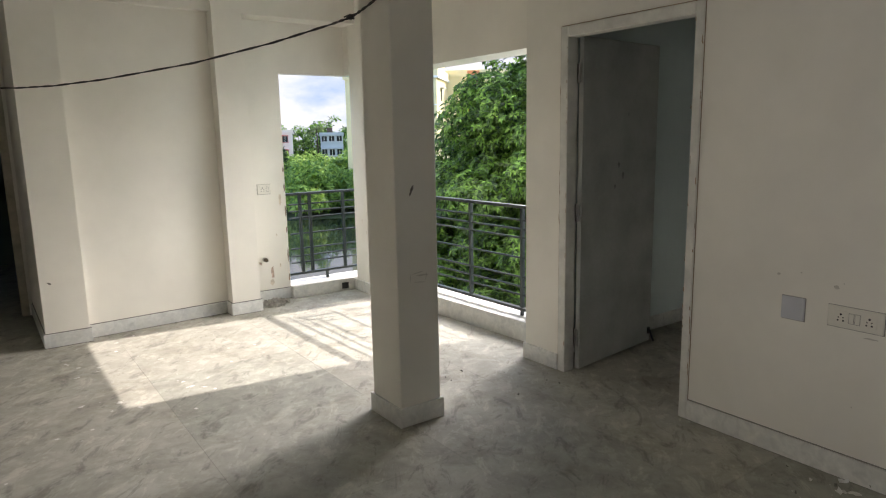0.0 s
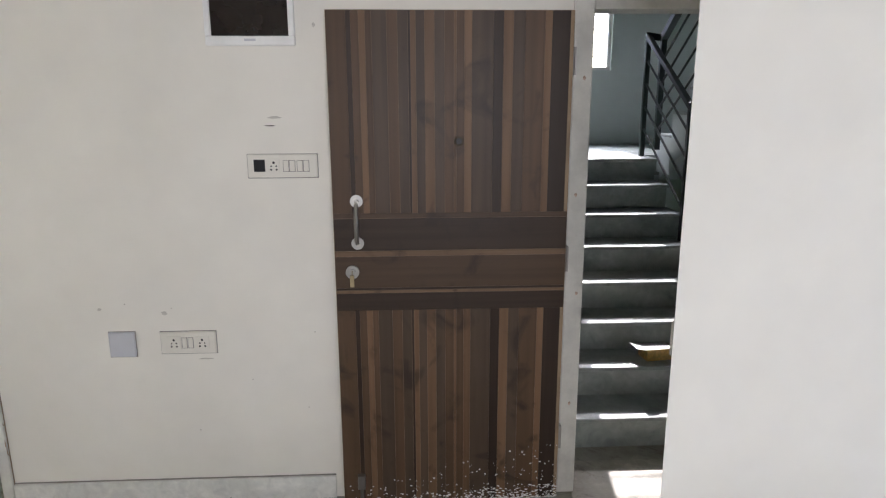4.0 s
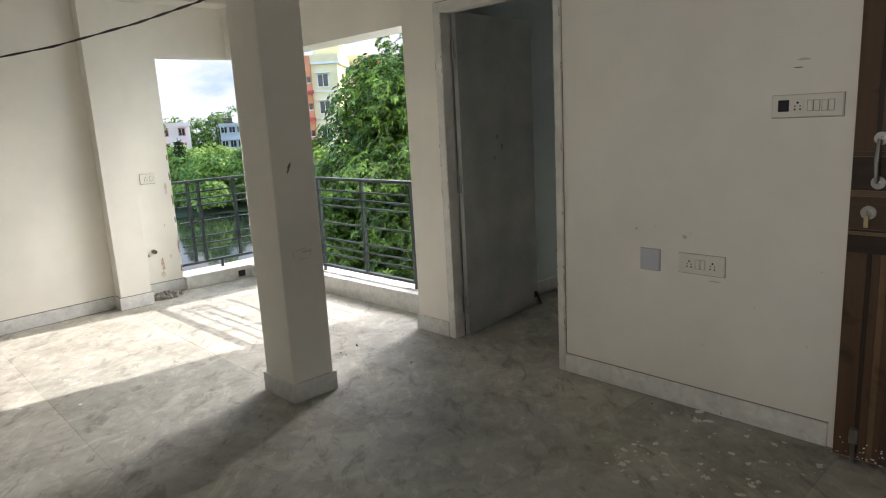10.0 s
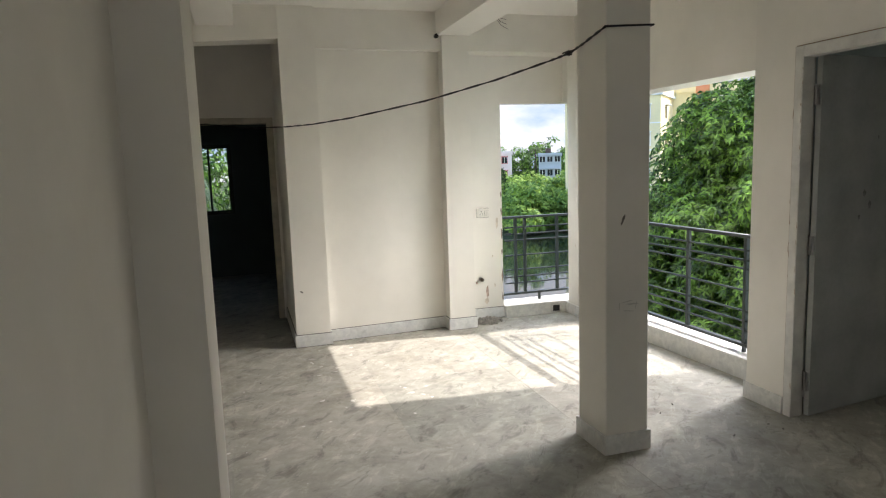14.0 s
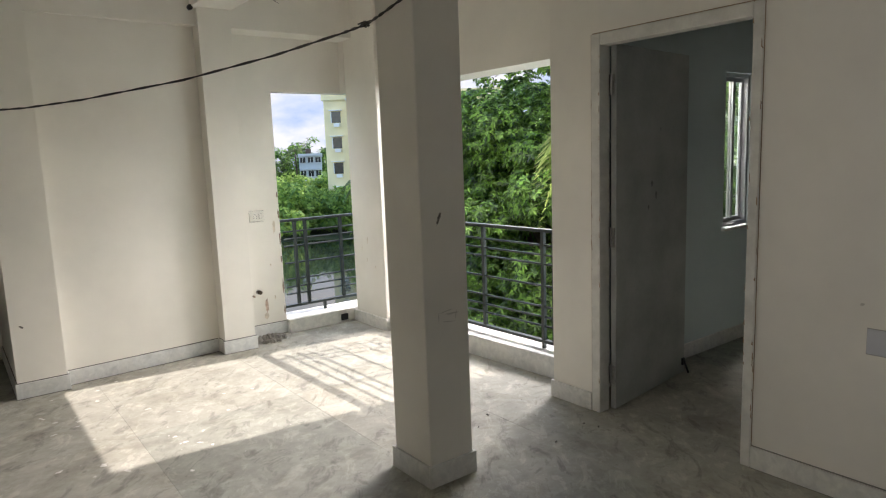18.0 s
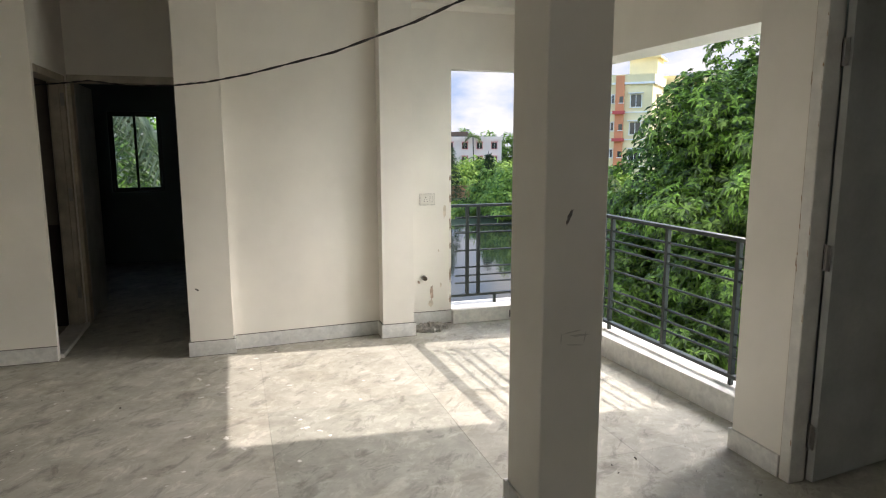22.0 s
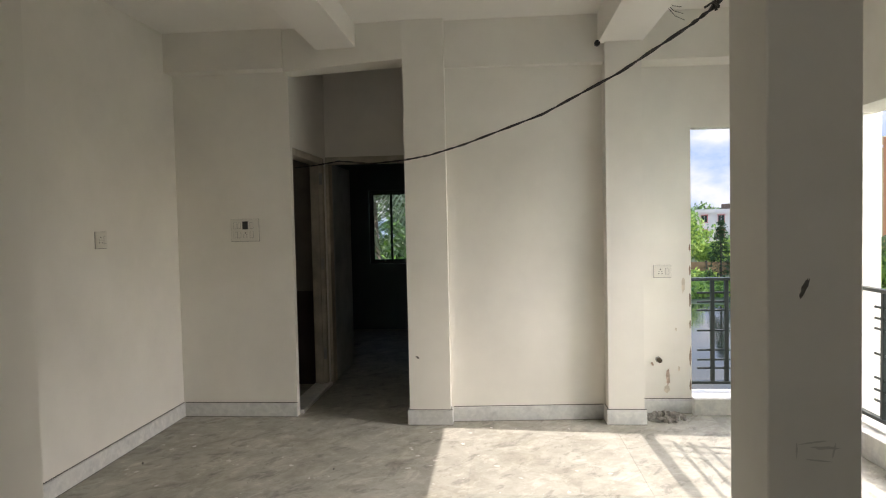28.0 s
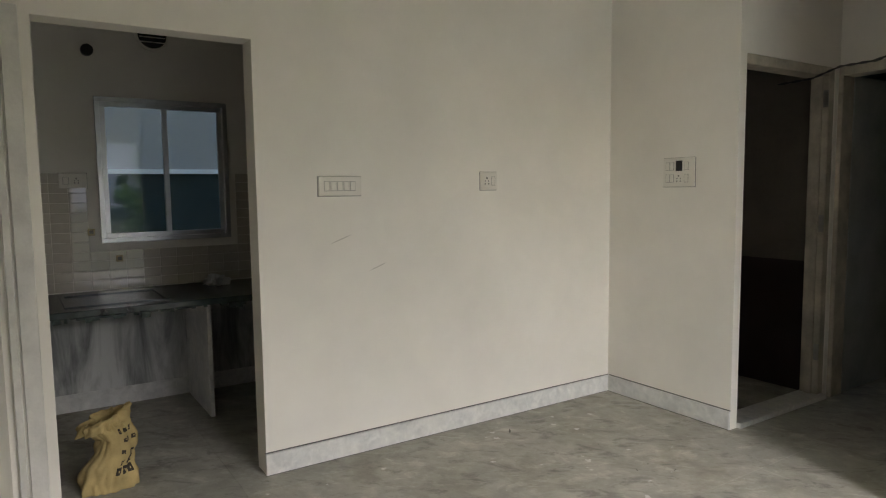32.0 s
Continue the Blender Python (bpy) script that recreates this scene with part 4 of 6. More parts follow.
main_door()
smear("smudge", on_wall(2.212, 2.477, 1.24, "south") @ pose(0, 0, 0, 0, 22, 0), 0.018, 0.085, SMUDGE, 1, "dark scuff on the pillar")
smear("smudge", on_wall(2.268, 2.477, 0.80, "south"), 0.09, 0.012, SCUFF, 2, "faint grey scuff on the pillar")
smear("smudge", on_wall(0.80, 5.24, 0.485, "south") @ pose(0, 0, 0, 0, 30, 0), 0.04, 0.016, SMUDGE, 3, "small dark chip on the pilaster")
smear("smudge", on_wall(2.62, 5.544, 0.27, "south"), 0.035, 0.17, RUST, 4, "rust-brown stain under the pipe stub")
STAIN = mat("tan_damp_stain", (0.74, 0.66, 0.54), 0.9, var=0.2, scale=14, grain=90, bump=0.1)
CHIP = mat("bare_brown_edge", (0.34, 0.25, 0.18), 0.9, var=0.3, scale=40, grain=160, bump=0.3)
for k, (x, z, w, h) in enumerate(((2.61, 0.18, 0.05, 0.07), (2.70, 0.33, 0.02, 0.05), (2.68, 0.62, 0.015, 0.03), (2.735, 0.95, 0.03, 0.16))):
    smear("smudge", on_wall(x, 5.545, z, "south"), w, h, STAIN, 70 + k, "tan damp stain on the balcony wall")
for k, (z, h) in enumerate(((0.20, 0.10), (0.42, 0.16), (0.66, 0.08), (0.84, 0.14), (1.05, 0.10), (1.22, 0.06))):
    smear("smudge", on_wall(2.781, 5.545, z, "south"), 0.018, h, CHIP, 80 + k, "chipped brown edge of the balcony opening")
for k, (y, z, h) in enumerate(((5.20, 0.78, 0.10), (5.22, 0.60, 0.05), (5.30, 0.70, 0.05), (5.08, 0.55, 0.04))):
    smear("smudge", on_wall(3.455, y, z, "west"), 0.012, h, STAIN, 90 + k, "tan scratch on the corner column")
for k, (x, z, w, h, ry) in enumerate(((2.236, 0.815, 0.10, 0.006, -8), (2.192, 0.79, 0.006, 0.06, 0), (2.245, 0.765, 0.09, 0.006, 6), (2.29, 0.79, 0.006, 0.06, 12))):
    smear("smudge", on_wall(x, 2.477, z, "south") @ pose(0, 0, 0, 0, ry, 0), w, h, SCUFF, 60 + k, "faint pencilled outline on the pillar")
smear("smudge", on_wall(3.375, 0.47, 1.60, "west"), 0.06, 0.012, FAINT, 6, "pencil scribble above the switch plate")
smear("smudge", on_wall(3.375, 0.49, 1.57, "west"), 0.05, 0.006, SMUDGE, 16, "pencil scribble above the switch plate")
smear("smudge", on_wall(3.375, 0.31, 1.93, "west"), 0.014, 0.02, FAINT, 26, "pencil scribble beside the breaker box")
for k, (y, z) in enumerate(((1.10, 0.88), (0.92, 0.86), (0.62, 0.55), (0.85, 0.33), (0.36, 0.75), (0.40, 0.42))):
    smear("smudge", on_wall(3.375, y, z, "west"), 0.008, 0.008, FAINT, 30 + k, "small grey speck on the wall")
for k, (y, z, w, h) in enumerate(((0.80, 0.645, 0.07, 0.008), (0.95, 0.84, 0.03, 0.02), (1.2, 0.86, 0.02, 0.015))):
    smear("smudge", on_wall(3.375, y, z, "west"), w, h, FAINT, 50 + k, "faint grey scuff round the sockets")
for k, (y, z) in enumerate(((3.55, 1.10), (3.75, 0.95))):
    smear("smudge", on_wall(-1.035, y, z, "east") @ pose(0, 0, 0, 0, -20, 0), 0.14, 0.006, FAINT, 40 + k, "faint scratch on the wall")


def tap_stub():
    t = thing("pipe_stub", 2.55, 5.545, 0.40, "short capped water pipe stub in the stained wall", "pipe")
    bm = bmesh.new()
    tube(bm, [(0, 0, 0), (0, -0.05, 0)], 0.012, 12)
    tube(bm, [(0, -0.035, 0), (0, -0.052, 0)], 0.018, 10)
    part("pipe", bm, AGED, t, "dull dark metal pipe end")
    bm = bmesh.new()
    tube(bm, [(0, 0, 0), (0, -0.004, 0)], 0.021, 14)
    part("collar", bm, CONC, t, "rough cement collar")
    bm = bmesh.new()
    tube(bm, [(-0.045, 0, -0.03), (-0.045, -0.03, -0.035)], 0.008, 8)
    part("plug", bm, RUST, t, "rusty plug")


tap_stub()
solid("drain_hole", (3.30, 3.37, 5.478, 5.487, 0.02, 0.08), BLACK, None, "small square drain hole in the balcony kerb", kind="structure", category="drain")


def heap(name, x, y, rx, ry, n, size, material, seed, label):
    """A low heap of broken pieces."""
    rng = random.Random(seed)
    bm = bmesh.new()
    for _ in range(n):
        r, a = math.sqrt(rng.random()), rng.uniform(0, 2 * math.pi)
        s = size * rng.uniform(0.4, 1.3)
        m = pose(x + rx * r * math.cos(a), y + ry * r * math.sin(a), 0.012 + 0.045 * (1 - r) * rng.random(), rng.uniform(0, 360), rng.uniform(0, 360), rng.uniform(0, 360))
        g = bmesh.ops.create_cube(bm, size=s, matrix=m @ Matrix.Diagonal((1, rng.uniform(.4, 1), rng.uniform(.2, .6), 1)))
        for v in g["verts"]:
            v.co += Vector((rng.uniform(-1, 1), rng.uniform(-1, 1), rng.uniform(-1, 1))) * s * 0.15
            v.co.z = max(v.co.z, 0.0)
    return part(name, bm, material, None, label, kind="stuff", category="rubble")


heap("rubble_heap", 2.565, 5.385, 0.13, 0.10, 130, 0.03, RUBBLE, 5, "small heap of grey plaster rubble in the corner")
heap("floor_debris", 3.2, 0.75, 0.25, 0.4, 12, 0.009, RUBBLE, 6, "crumbs of plaster on the floor by the entrance")
heap("floor_debris", -0.2, 4.5, 0.7, 0.5, 7, 0.011, SMUDGE, 7, "dark crumbs on the floor near the corridor")
heap("floor_debris", 2.9, 2.7, 0.5, 0.4, 10, 0.012, SMUDGE, 8, "crumbs on the floor near the bedroom door")
for k, (x, y, r) in enumerate(((3.238, 0.815, 20), (3.342, 0.842, -35))):
    bm = bmesh.new()
    vs = [bm.verts.new(c) for c in ((-0.022, -0.009, 0.001), (0.004, -0.015, 0.001), (0.020, -0.010, 0.002), (0.026, 0.003, 0.014), (0.006, 0.007, 0.004), (0.0, 0.015, 0.006), (-0.02, 0.009, 0.010))]
    bm.faces.new(vs)
    bmesh.ops.solidify(bm, geom=bm.faces[:], thickness=0.0008)
    part("paper_scrap", bm, PAPER, None, "torn scrap of white paper on the floor", category="paper", group="paper scraps").matrix_world = pose(x, y, 0.001, 0, 0, r)


def floor_flecks(x0, x1, y0, y1, n, seed, label):
    """Thin torn patches of dried plaster wash on the floor."""
    rng = random.Random(seed)
    bm = bmesh.new()
    for _ in range(n):
        x, y, a = rng.uniform(x0, x1), rng.uniform(y0, y1), rng.uniform(0, 6.28)
        l = 0.004 + 0.022 * rng.random() ** 2
        w = l * rng.uniform(0.4, 0.9)
        ring = []
        for k in range(11):
            t, q = 2 * math.pi * k / 11, rng.uniform(0.4, 1.15)
            u, v = l * q * math.cos(t), w * q * math.sin(t)
            ring.append(bm.verts.new((x + u * math.cos(a) - v * math.sin(a), y + u * math.sin(a) + v * math.cos(a), 0.0005)))
        bm.faces.new(ring)
    part("plaster_flecks", bm, WASH, None, label, kind="stuff", category="plaster flecks")


WASH = mat("dried_plaster_wash", (0.74, 0.725, 0.68), 0.9, var=0.12, scale=30, grain=120, bump=0.1)
floor_flecks(2.6, 3.32, 0.25, 0.95, 90, 41, "pale flecks of dried plaster on the floor by the entrance")
floor_flecks(0.9, 2.0, 3.4, 5.2, 40, 42, "pale flecks of dried plaster on the sunlit floor")
floor_flecks(-0.9, 1.0, 2.6, 5.0, 70, 43, "pale flecks of dried plaster on the floor by the corridor")
for k, (q, z, w, h) in enumerate(((0.40, 1.30, 0.035, 0.05), (0.45, 1.23, 0.03, 0.07), (0.36, 1.16, 0.025, 0.04), (0.5, 1.62, 0.012, 0.03))):
    smear("smudge", pose(3.458 + 0.993 * q, 2.4815 + 0.120 * q, z, 0, 0, 6.9), w, h, DOORMARK, 110 + k, "dark hand smudge on the grey bedroom door")


# paint flecks at the foot of the entrance door
def flecks():
    rng = random.Random(9)
    bm = bmesh.new()
    for k in range(1500):
        y = -0.63 + 0.9 * rng.random()
        u = (0.27 - y) / 0.9
        low = k % 2
        z = 0.017 + (0.03 + 0.035 * u) * rng.random() ** 1.6 if low else 0.02 + 0.26 * rng.random() ** (2.4 + 2.2 * (1 - u)) * (0.3 + 0.7 * u)
        if rng.random() > (u ** 1.5 if low else 0.15 + 0.5 * u):
            continue
        s = rng.uniform(0.0012, 0.0055)
        c = Vector((3.3008, y, z))
        vs = [bm.verts.new(c + Vector((0, s * (1.6 if low else 1.0) * math.cos(a) * rng.uniform(.5, 1.2), s * 0.7 * math.sin(a) * rng.uniform(.5, 1.2)))) for a in [q * 1.0472 for q in range(6)]]
        bm.faces.new(vs)
    part("paint_flecks", bm, PAPER, None, "flecks of white paint at the foot of the entrance door", kind="stuff", category="paint flecks")


flecks()


# ---- windows ----
def sliding_window(name, m, w, h, split, label, frame=ALU, deep=0.06, pane=None):
    """A two-leaf sliding window, lower left at the pose; its own y points out of the room."""
    p = thing(name, label=label, category="window", kind="structure")
    p.matrix_world = m
    f = 0.028
    for d in ((0, w, 0, f), (0, w, h - f, h), (0, f, f, h - f), (w - f, w, f, h - f)):
        solid("window_frame", (d[0], d[1], 0, deep, d[2], d[3]), frame, p, bevel=0.002)
    for k, (a, b) in enumerate(((f, split + 0.015), (split - 0.015, w - f))):
        y = 0.012 + 0.022 * k
        s = thing("sash")
        s.parent = p
        for d in ((a, b, f, f + 0.03), (a, b, h - f - 0.03, h - f), (a, a + 0.03, f + 0.03, h - f - 0.03), (b - 0.03, b, f + 0.03, h - f - 0.03)):
            solid("sash_bar", (d[0], d[1], y, y + 0.018, d[2], d[3]), frame, s, bevel=0.0015)
        g = solid("pane", (a + 0.03, b - 0.03, y + 0.007, y + 0.011, f + 0.03, h - f - 0.03), pane or GLASS, s, "clear glass pane")
        g.visible_shadow = False
    return p


DARKALU = mat("dark_green_window_paint", (0.03, 0.05, 0.045), 0.5, var=0.15, scale=10, grain=80)
sliding_window("window_1", pose(-0.36, 9.55, 0.90), 0.61, 1.0, 0.30, "small two-leaf window in a dark frame, palms outside", DARKALU)
sliding_window("window_2", pose(5.07, 2.80, 0.90), 0.40, 1.13, 0.20, "narrow aluminium sliding window in the bedroom wall")
solid("window_sill", (5.05, 5.49, 2.735, 2.80, 0.875, 0.90), SKIRT, None, "white marble sill of the bedroom window", bevel=0.003, kind="structure", category="sill")
sliding_window("window_3", pose(-2.60, 2.65, 1.03, 0, 0, 90), 0.79, 0.895, 0.40, "aluminium sliding window in the kitchen wall")


# ---- corridor doorways ----
def door_frame(name, m, w, h, deep, label, material=WHITEFRAME, t=0.06):
    """An empty door frame; its own x runs across the opening, y through the wall."""
    d = thing(name, label=label, category="door frame", kind="structure")
    d.matrix_world = m
    solid("jamb", (0, t, 0, deep, 0, h), material, d, bevel=0.004)
    solid("jamb", (w - t, w, 0, deep, 0, h), material, d, bevel=0.004)
    solid("head", (t, w - t, 0, deep, h - t, h), material, d, bevel=0.004)
    return d


solid("trim_kitchen", (-1.035, -1.020, 2.20, 2.262, 0.0, 2.04), WHITEFRAME, None, "primed wooden trim beside the kitchen opening", bevel=0.003, kind="structure", category="trim")
solid("trim_kitchen_edge", (-1.035, -1.008, 2.165, 2.192, 0.0, 2.04), WHITEFRAME, None, "primed wooden trim beside the kitchen opening", bevel=0.003, kind="structure", category="trim")
WORNWOOD = mat("worn_cream_wood", (0.56, 0.51, 0.41), 0.75, var=0.22, scale=7, grain=60, bump=0.25)
d3 = thing("door_3", label="worn cream bathroom door frame off the corridor", category="door frame", kind="structure")
solid("jamb", (-0.262, -0.150, 6.34, 6.40, 0.03, 2.035), WORNWOOD, d3, bevel=0.004)
solid("stop", (-0.225, -0.185, 6.325, 6.34, 0.03, 1.98), WORNWOOD, d3, "worn wooden door stop")
solid("head", (-0.262, -0.150, 5.492, 6.34, 1.98, 2.035), WORNWOOD, d3, bevel=0.004)
for z in (0.25, 1.05, 1.8):
    solid("hinge", (-0.178, -0.150, 6.331, 6.3395, z, z + 0.1), STEEL, d3, "dull steel hinge leaf")
door_frame("door_4", pose(-0.18, 6.442, 0), 0.89, 2.05, 0.135, "worn cream door frame of the dark room", WORNWOOD)
leaf = solid("leaf", (-0.155, -0.12, 6.585, 7.30, 0.012, 2.0), GREYDOOR, bpy.data.objects["door_4"], "dim grey leaf standing open into the dark room", bevel=0.002)
leaf.matrix_local = bpy.data.objects["door_4"].matrix_world.inverted()
solid("threshold", (-0.271, -0.12, 5.492, 6.398, 0.0, 0.03), SKIRT, None, "pale stone threshold of the bathroom", bevel=0.003, kind="structure", category="threshold")
DARKTILE = mat("dark_brown_tile", (0.05, 0.035, 0.03), 0.35, var=0.2, scale=4, grain=30)
solid("wall_bath_west", (-2.1, -2.0, 5.49, 6.45, 0, CEILING), DARKTILE, None, "bathroom wall", kind="structure", category="wall")
BATHBROWN = mat("dark_brown_facing", (0.20, 0.175, 0.145), 0.9, var=0.15, scale=3, grain=40, bump=0.2)
for d in ((-2.0, -0.29, 6.438, 6.45), (-2.0, -0.29, 5.49, 5.502)):
    solid("wall_render", (*d, 0.85, CEILING), BATHBROWN, None, "dark brown facing on the bathroom wall", kind="structure", category="wall")
for d in ((-2.0, -0.29, 6.435, 6.45), (-2.0, -0.29, 5.49, 5.505)):
    solid("wall_tiles", (*d, 0, 0.85), DARKTILE, None, "dark brown tiled dado of the bathroom", kind="structure", category="tiles")


# ---- kitchen ----
TILE = mat("cream_wall_tile", (0.60, 0.56, 0.48), 0.05, var=0.08, scale=6, grain=40, bump=0.01, spec=0.8)
WHITEWASH = streaked("smeared_whitewash", (0.20, 0.21, 0.205), (0.62, 0.63, 0.61))


def kitchen():
    c = thing("kitchen_counter", label="dark green granite kitchen counter slab on marble uprights", category="counter")
    bm = bmesh.new()
    box(bm, -2.62, -1.88, 2.28, 5.40, 0.70, 0.735)
    part("worktop", bm, GRANITE, c, "dark green polished granite", bevel=0.003)
    rng = random.Random(31)
    bm = bmesh.new()
    y = 2.285
    while y < 3.9:
        w = rng.uniform(0.012, 0.05)
        box(bm, -1.905, -1.878 + rng.uniform(-0.006, 0.012), y, y + w, 0.70 - rng.uniform(0.0, 0.032), 0.7002)
        y += w + rng.choice((0.0005, 0.0005, 0.012))
    part("broken_edge", bm, mat("raw_granite_edge", (0.10, 0.135, 0.125), 0.8, var=0.5, scale=24, grain=90, bump=0.4), c, "rough broken front edge", bevel=0.002)
    for y in (3.12, 4.2):
        solid("upright", (-2.60, -2.02, y, y + 0.025, 0, 0.70), SKIRT, c, "thin marble upright", bevel=0.002)
    bm = bmesh.new()
    for d in ((2.40, 2.42), (2.90, 2.92)):
        box(bm, -2.45, -2.0, d[0], d[1], 0.735, 0.742)
    box(bm, -2.45, -2.43, 2.42, 2.90, 0.735, 0.742)
    box(bm, -2.02, -2.0, 2.42, 2.90, 0.735, 0.742)
    part("sink_rim", bm, GRANITE, c, "dark rim of the sink opening", bevel=0.001)
    solid("wall_plaster", (-2.62, -2.612, 2.285, 5.40, 0.11, 0.70), WHITEWASH, None, "smeared whitewash below the counter", kind="structure", category="plaster")
    solid("skirting_kitchen", (-2.62, -2.604, 2.285, 5.40, 0, 0.11), SKIRT, None, "marble skirting below the counter", kind="structure", category="baseboard")
    tiles = thing("wall_tiles_kitchen", label="cream glazed wall tiles above the counter", category="tiles", kind="structure")
    bm = bmesh.new()
    box(bm, 0, 0.006, 0.0015, 0.0985, 0.0015, 0.0585)
    me = mesh_of("tile", bm, TILE, 0.0012)
    for i in range(20):
        for j in range(12):
            y, z = 2.285 + 0.1 * i, 0.74 + 0.06 * j
            if 2.68 - 0.10 < y < 3.47 and z > 0.965:
                continue
            ob = new("tile", me)
            ob.parent = tiles
            ob.matrix_local = pose(-2.62, y, z)
    bm = bmesh.new()
    tube(bm, [(-2.622, 2.63, 2.195), (-2.59, 2.63, 2.195)], 0.035, 16)
    part("pipe_hole", bm, BLACK, None, "dark pipe hole high in the kitchen wall", category="pipe")
    v = thing("exhaust_vent", -2.62, 3.0, 2.325, "round white exhaust vent high in the kitchen wall", "vent")
    bm = bmesh.new()
    tube(bm, [(0, 0, 0), (0.02, 0, 0)], 0.10, 24)
    part("ring", bm, PLASTIC, v)
    bm = bmesh.new()
    tube(bm, [(0.02, 0, 0), (0.023, 0, 0)], 0.085, 24)
    part("opening", bm, BLACK, v, "black opening")
    for dz in (-0.05, -0.02, 0.01, 0.04):
        solid("louvre", (0.022, 0.03, -0.075, 0.075, dz, dz + 0.005), PLASTIC, v)
    for y, z in ((2.596, 1.10), (2.745, 0.93)):
        plate("tap_box", on_wall(-2.608, y - 0.02, z + 0.02, "east"), 0.04, 0.04, [("indicator", 0.2, 0.6, 0.2, 0.6)], "small brass water point in the kitchen tiles", BRASS, "water point")
    plate("switch_plate", on_wall(-2.62, 2.44, 1.46, "east"), 0.15, 0.09, [("switch", 0.15, 0.2, 0.2, 0.6), ("socket", 0.45, 0.35, 0.2, 0.6)], "ivory switch plate on the kitchen wall")
    b = heap("cement_lump", 0, 0, 0.09, 0.07, 40, 0.05, PAPER, 12, "crumpled white bag on the counter")
    b.matrix_world = pose(-2.45, 3.30, 0.735)


kitchen()


def sack():
    """An upright cloth bag, slumped at the waist, with a rolled open mouth leaning over."""
    s = thing("cloth_sack", -1.33, 2.515, 0, "crumpled yellow cloth sack with dark print on the kitchen floor", "sack")
    cloth = mat("yellow_sackcloth", (0.58, 0.45, 0.20), 0.95, var=0.22, scale=9, grain=260, bump=0.5)
    prof = [(0.0, 0.112, -0.02), (0.05, 0.122, -0.02), (0.11, 0.105, -0.008), (0.16, 0.086, 0.018), (0.22, 0.078, 0.03), (0.265, 0.09, 0.012), (0.30, 0.105, -0.012), (0.325, 0.112, -0.02), (0.315, 0.122, -0.022), (0.275, 0.120, -0.022), (0.27, 0.110, -0.02), (0.312, 0.100, -0.018), (0.30, 0.08, -0.012), (0.24, 0.05, 0.0), (0.20, 0.02, 0.01)]
    rows, n = 66, 84

    def at(u, a, out=0.0):
        f = u * (len(prof) - 1)
        i = min(int(f), len(prof) - 2)
        w = f - i
        w = w * w * (3 - 2 * w)
        z, r, lean = (p + (q - p) * w for p, q in zip(prof[i], prof[i + 1]))
        c, d = math.cos(a), math.sin(a)
        fold = 0.42 * abs(noise.noise(Vector((2.0 * c, 2.0 * d, 8 * z + 3)))) + 0.22 * noise.noise(Vector((1.3 * c, 1.3 * d, 11 * z))) + 0.16 * abs(noise.noise(Vector((4.5 * c + 9 * z, 4.5 * d, 16 * z)))) - 0.16
        pinch = 0.09 * math.sin(4 * a + 14 * z) * max(0.0, 1 - abs(z - 0.22) / 0.12)
        crumple = 0.55 * abs(noise.noise(Vector((3.1 * c + 5, 3.1 * d, 13 * z)))) * min(1.0, max(0.0, (u - 0.3) / 0.12))
        r = r * (1 + fold + pinch - crumple) + out
        tilt = 0.40 * min(1.0, max(0.0, (z - 0.2) / 0.1)) * r * d
        return Vector((0.82 * r * c - 0.15 * z, r * d + lean, max(0.0, z * (1 + 0.06 * noise.noise(Vector((c, d, 3)))) + tilt)))

    bm = bmesh.new()
    rings = [[bm.verts.new(at(i / (rows - 1), 2 * math.pi * k / n)) for k in range(n)] for i in range(rows)]
    for a, b in zip(rings, rings[1:]):
        for k in range(n):
            bm.faces.new([a[k], a[(k + 1) % n], b[(k + 1) % n], b[k]])
    bm.faces.new(rings[0][::-1]), bm.faces.new(rings[-1])
    part("bag", bm, cloth, s, smooth=True)
    ink = mat("black_print", (0.06, 0.05, 0.035), 0.9, var=0.3, scale=40, grain=200, bump=0)
    rng = random.Random(5)
    for k in range(5):
        for j in range(3):
            u0, a0 = 0.10 + 0.055 * k, radians(12 + 17 * j + 5 * (k % 2))
            u1, a1 = u0 + rng.uniform(0.022, 0.036), a0 + radians(rng.uniform(8, 12))
            bm = bmesh.new()
            grid = [[bm.verts.new(at(u0 + (u1 - u0) * p / 4, a0 + (a1 - a0) * q / 4, 0.0015)) for q in range(5)] for p in range(5)]
            for p in range(4):
                for q in range(4):
                    if (p, q) != (1, 2):
                        bm.faces.new([grid[p][q], grid[p][q + 1], grid[p + 1][q + 1], grid[p + 1][q]])
            part("printed_mark", bm, ink, s, "dark printed mark")

sack()


# unseen cream wall, added to block blue sky light at the south opening
ns = thing("neighbour_house", 0, -6.2, GZ, "plain cream wall, unseen, added to block sky at the south opening", "building")
solid("wall", (-7, 9, -0.3, 0, 0, 12.5), PAINT, ns, "cream rendered wall")
# next building, close outside the kitchen window; lengthened to block sky further south
nb = thing("neighbour_house", -4.3, 2.0, -7, "pale house wall with dark teal base outside the kitchen", "building")
solid("wall", (-0.3, 0, -7, 6, 8.52, 10.6), mat("pale_grey_render", (0.40, 0.385, 0.345), 0.85, var=0.06, scale=1.2, grain=8, bump=0.05), nb, "pale grey wall")
solid("band", (-0.3, 0.03, -7, 6, 0, 8.52), mat("dark_teal_render", (0.02, 0.036, 0.036), 0.6, var=0.2, scale=1.2, grain=8, bump=0.05), nb, "dark teal wall")
solid("ledge", (-0.3, 0.06, -7, 6, 8.50, 8.54), PAPER, nb)
for y in (-0.1, 0.32):
    solid("pilaster", (0.03, 0.14, y, y + 0.2, 0, 10.6), CONC, nb, "grey pilaster")

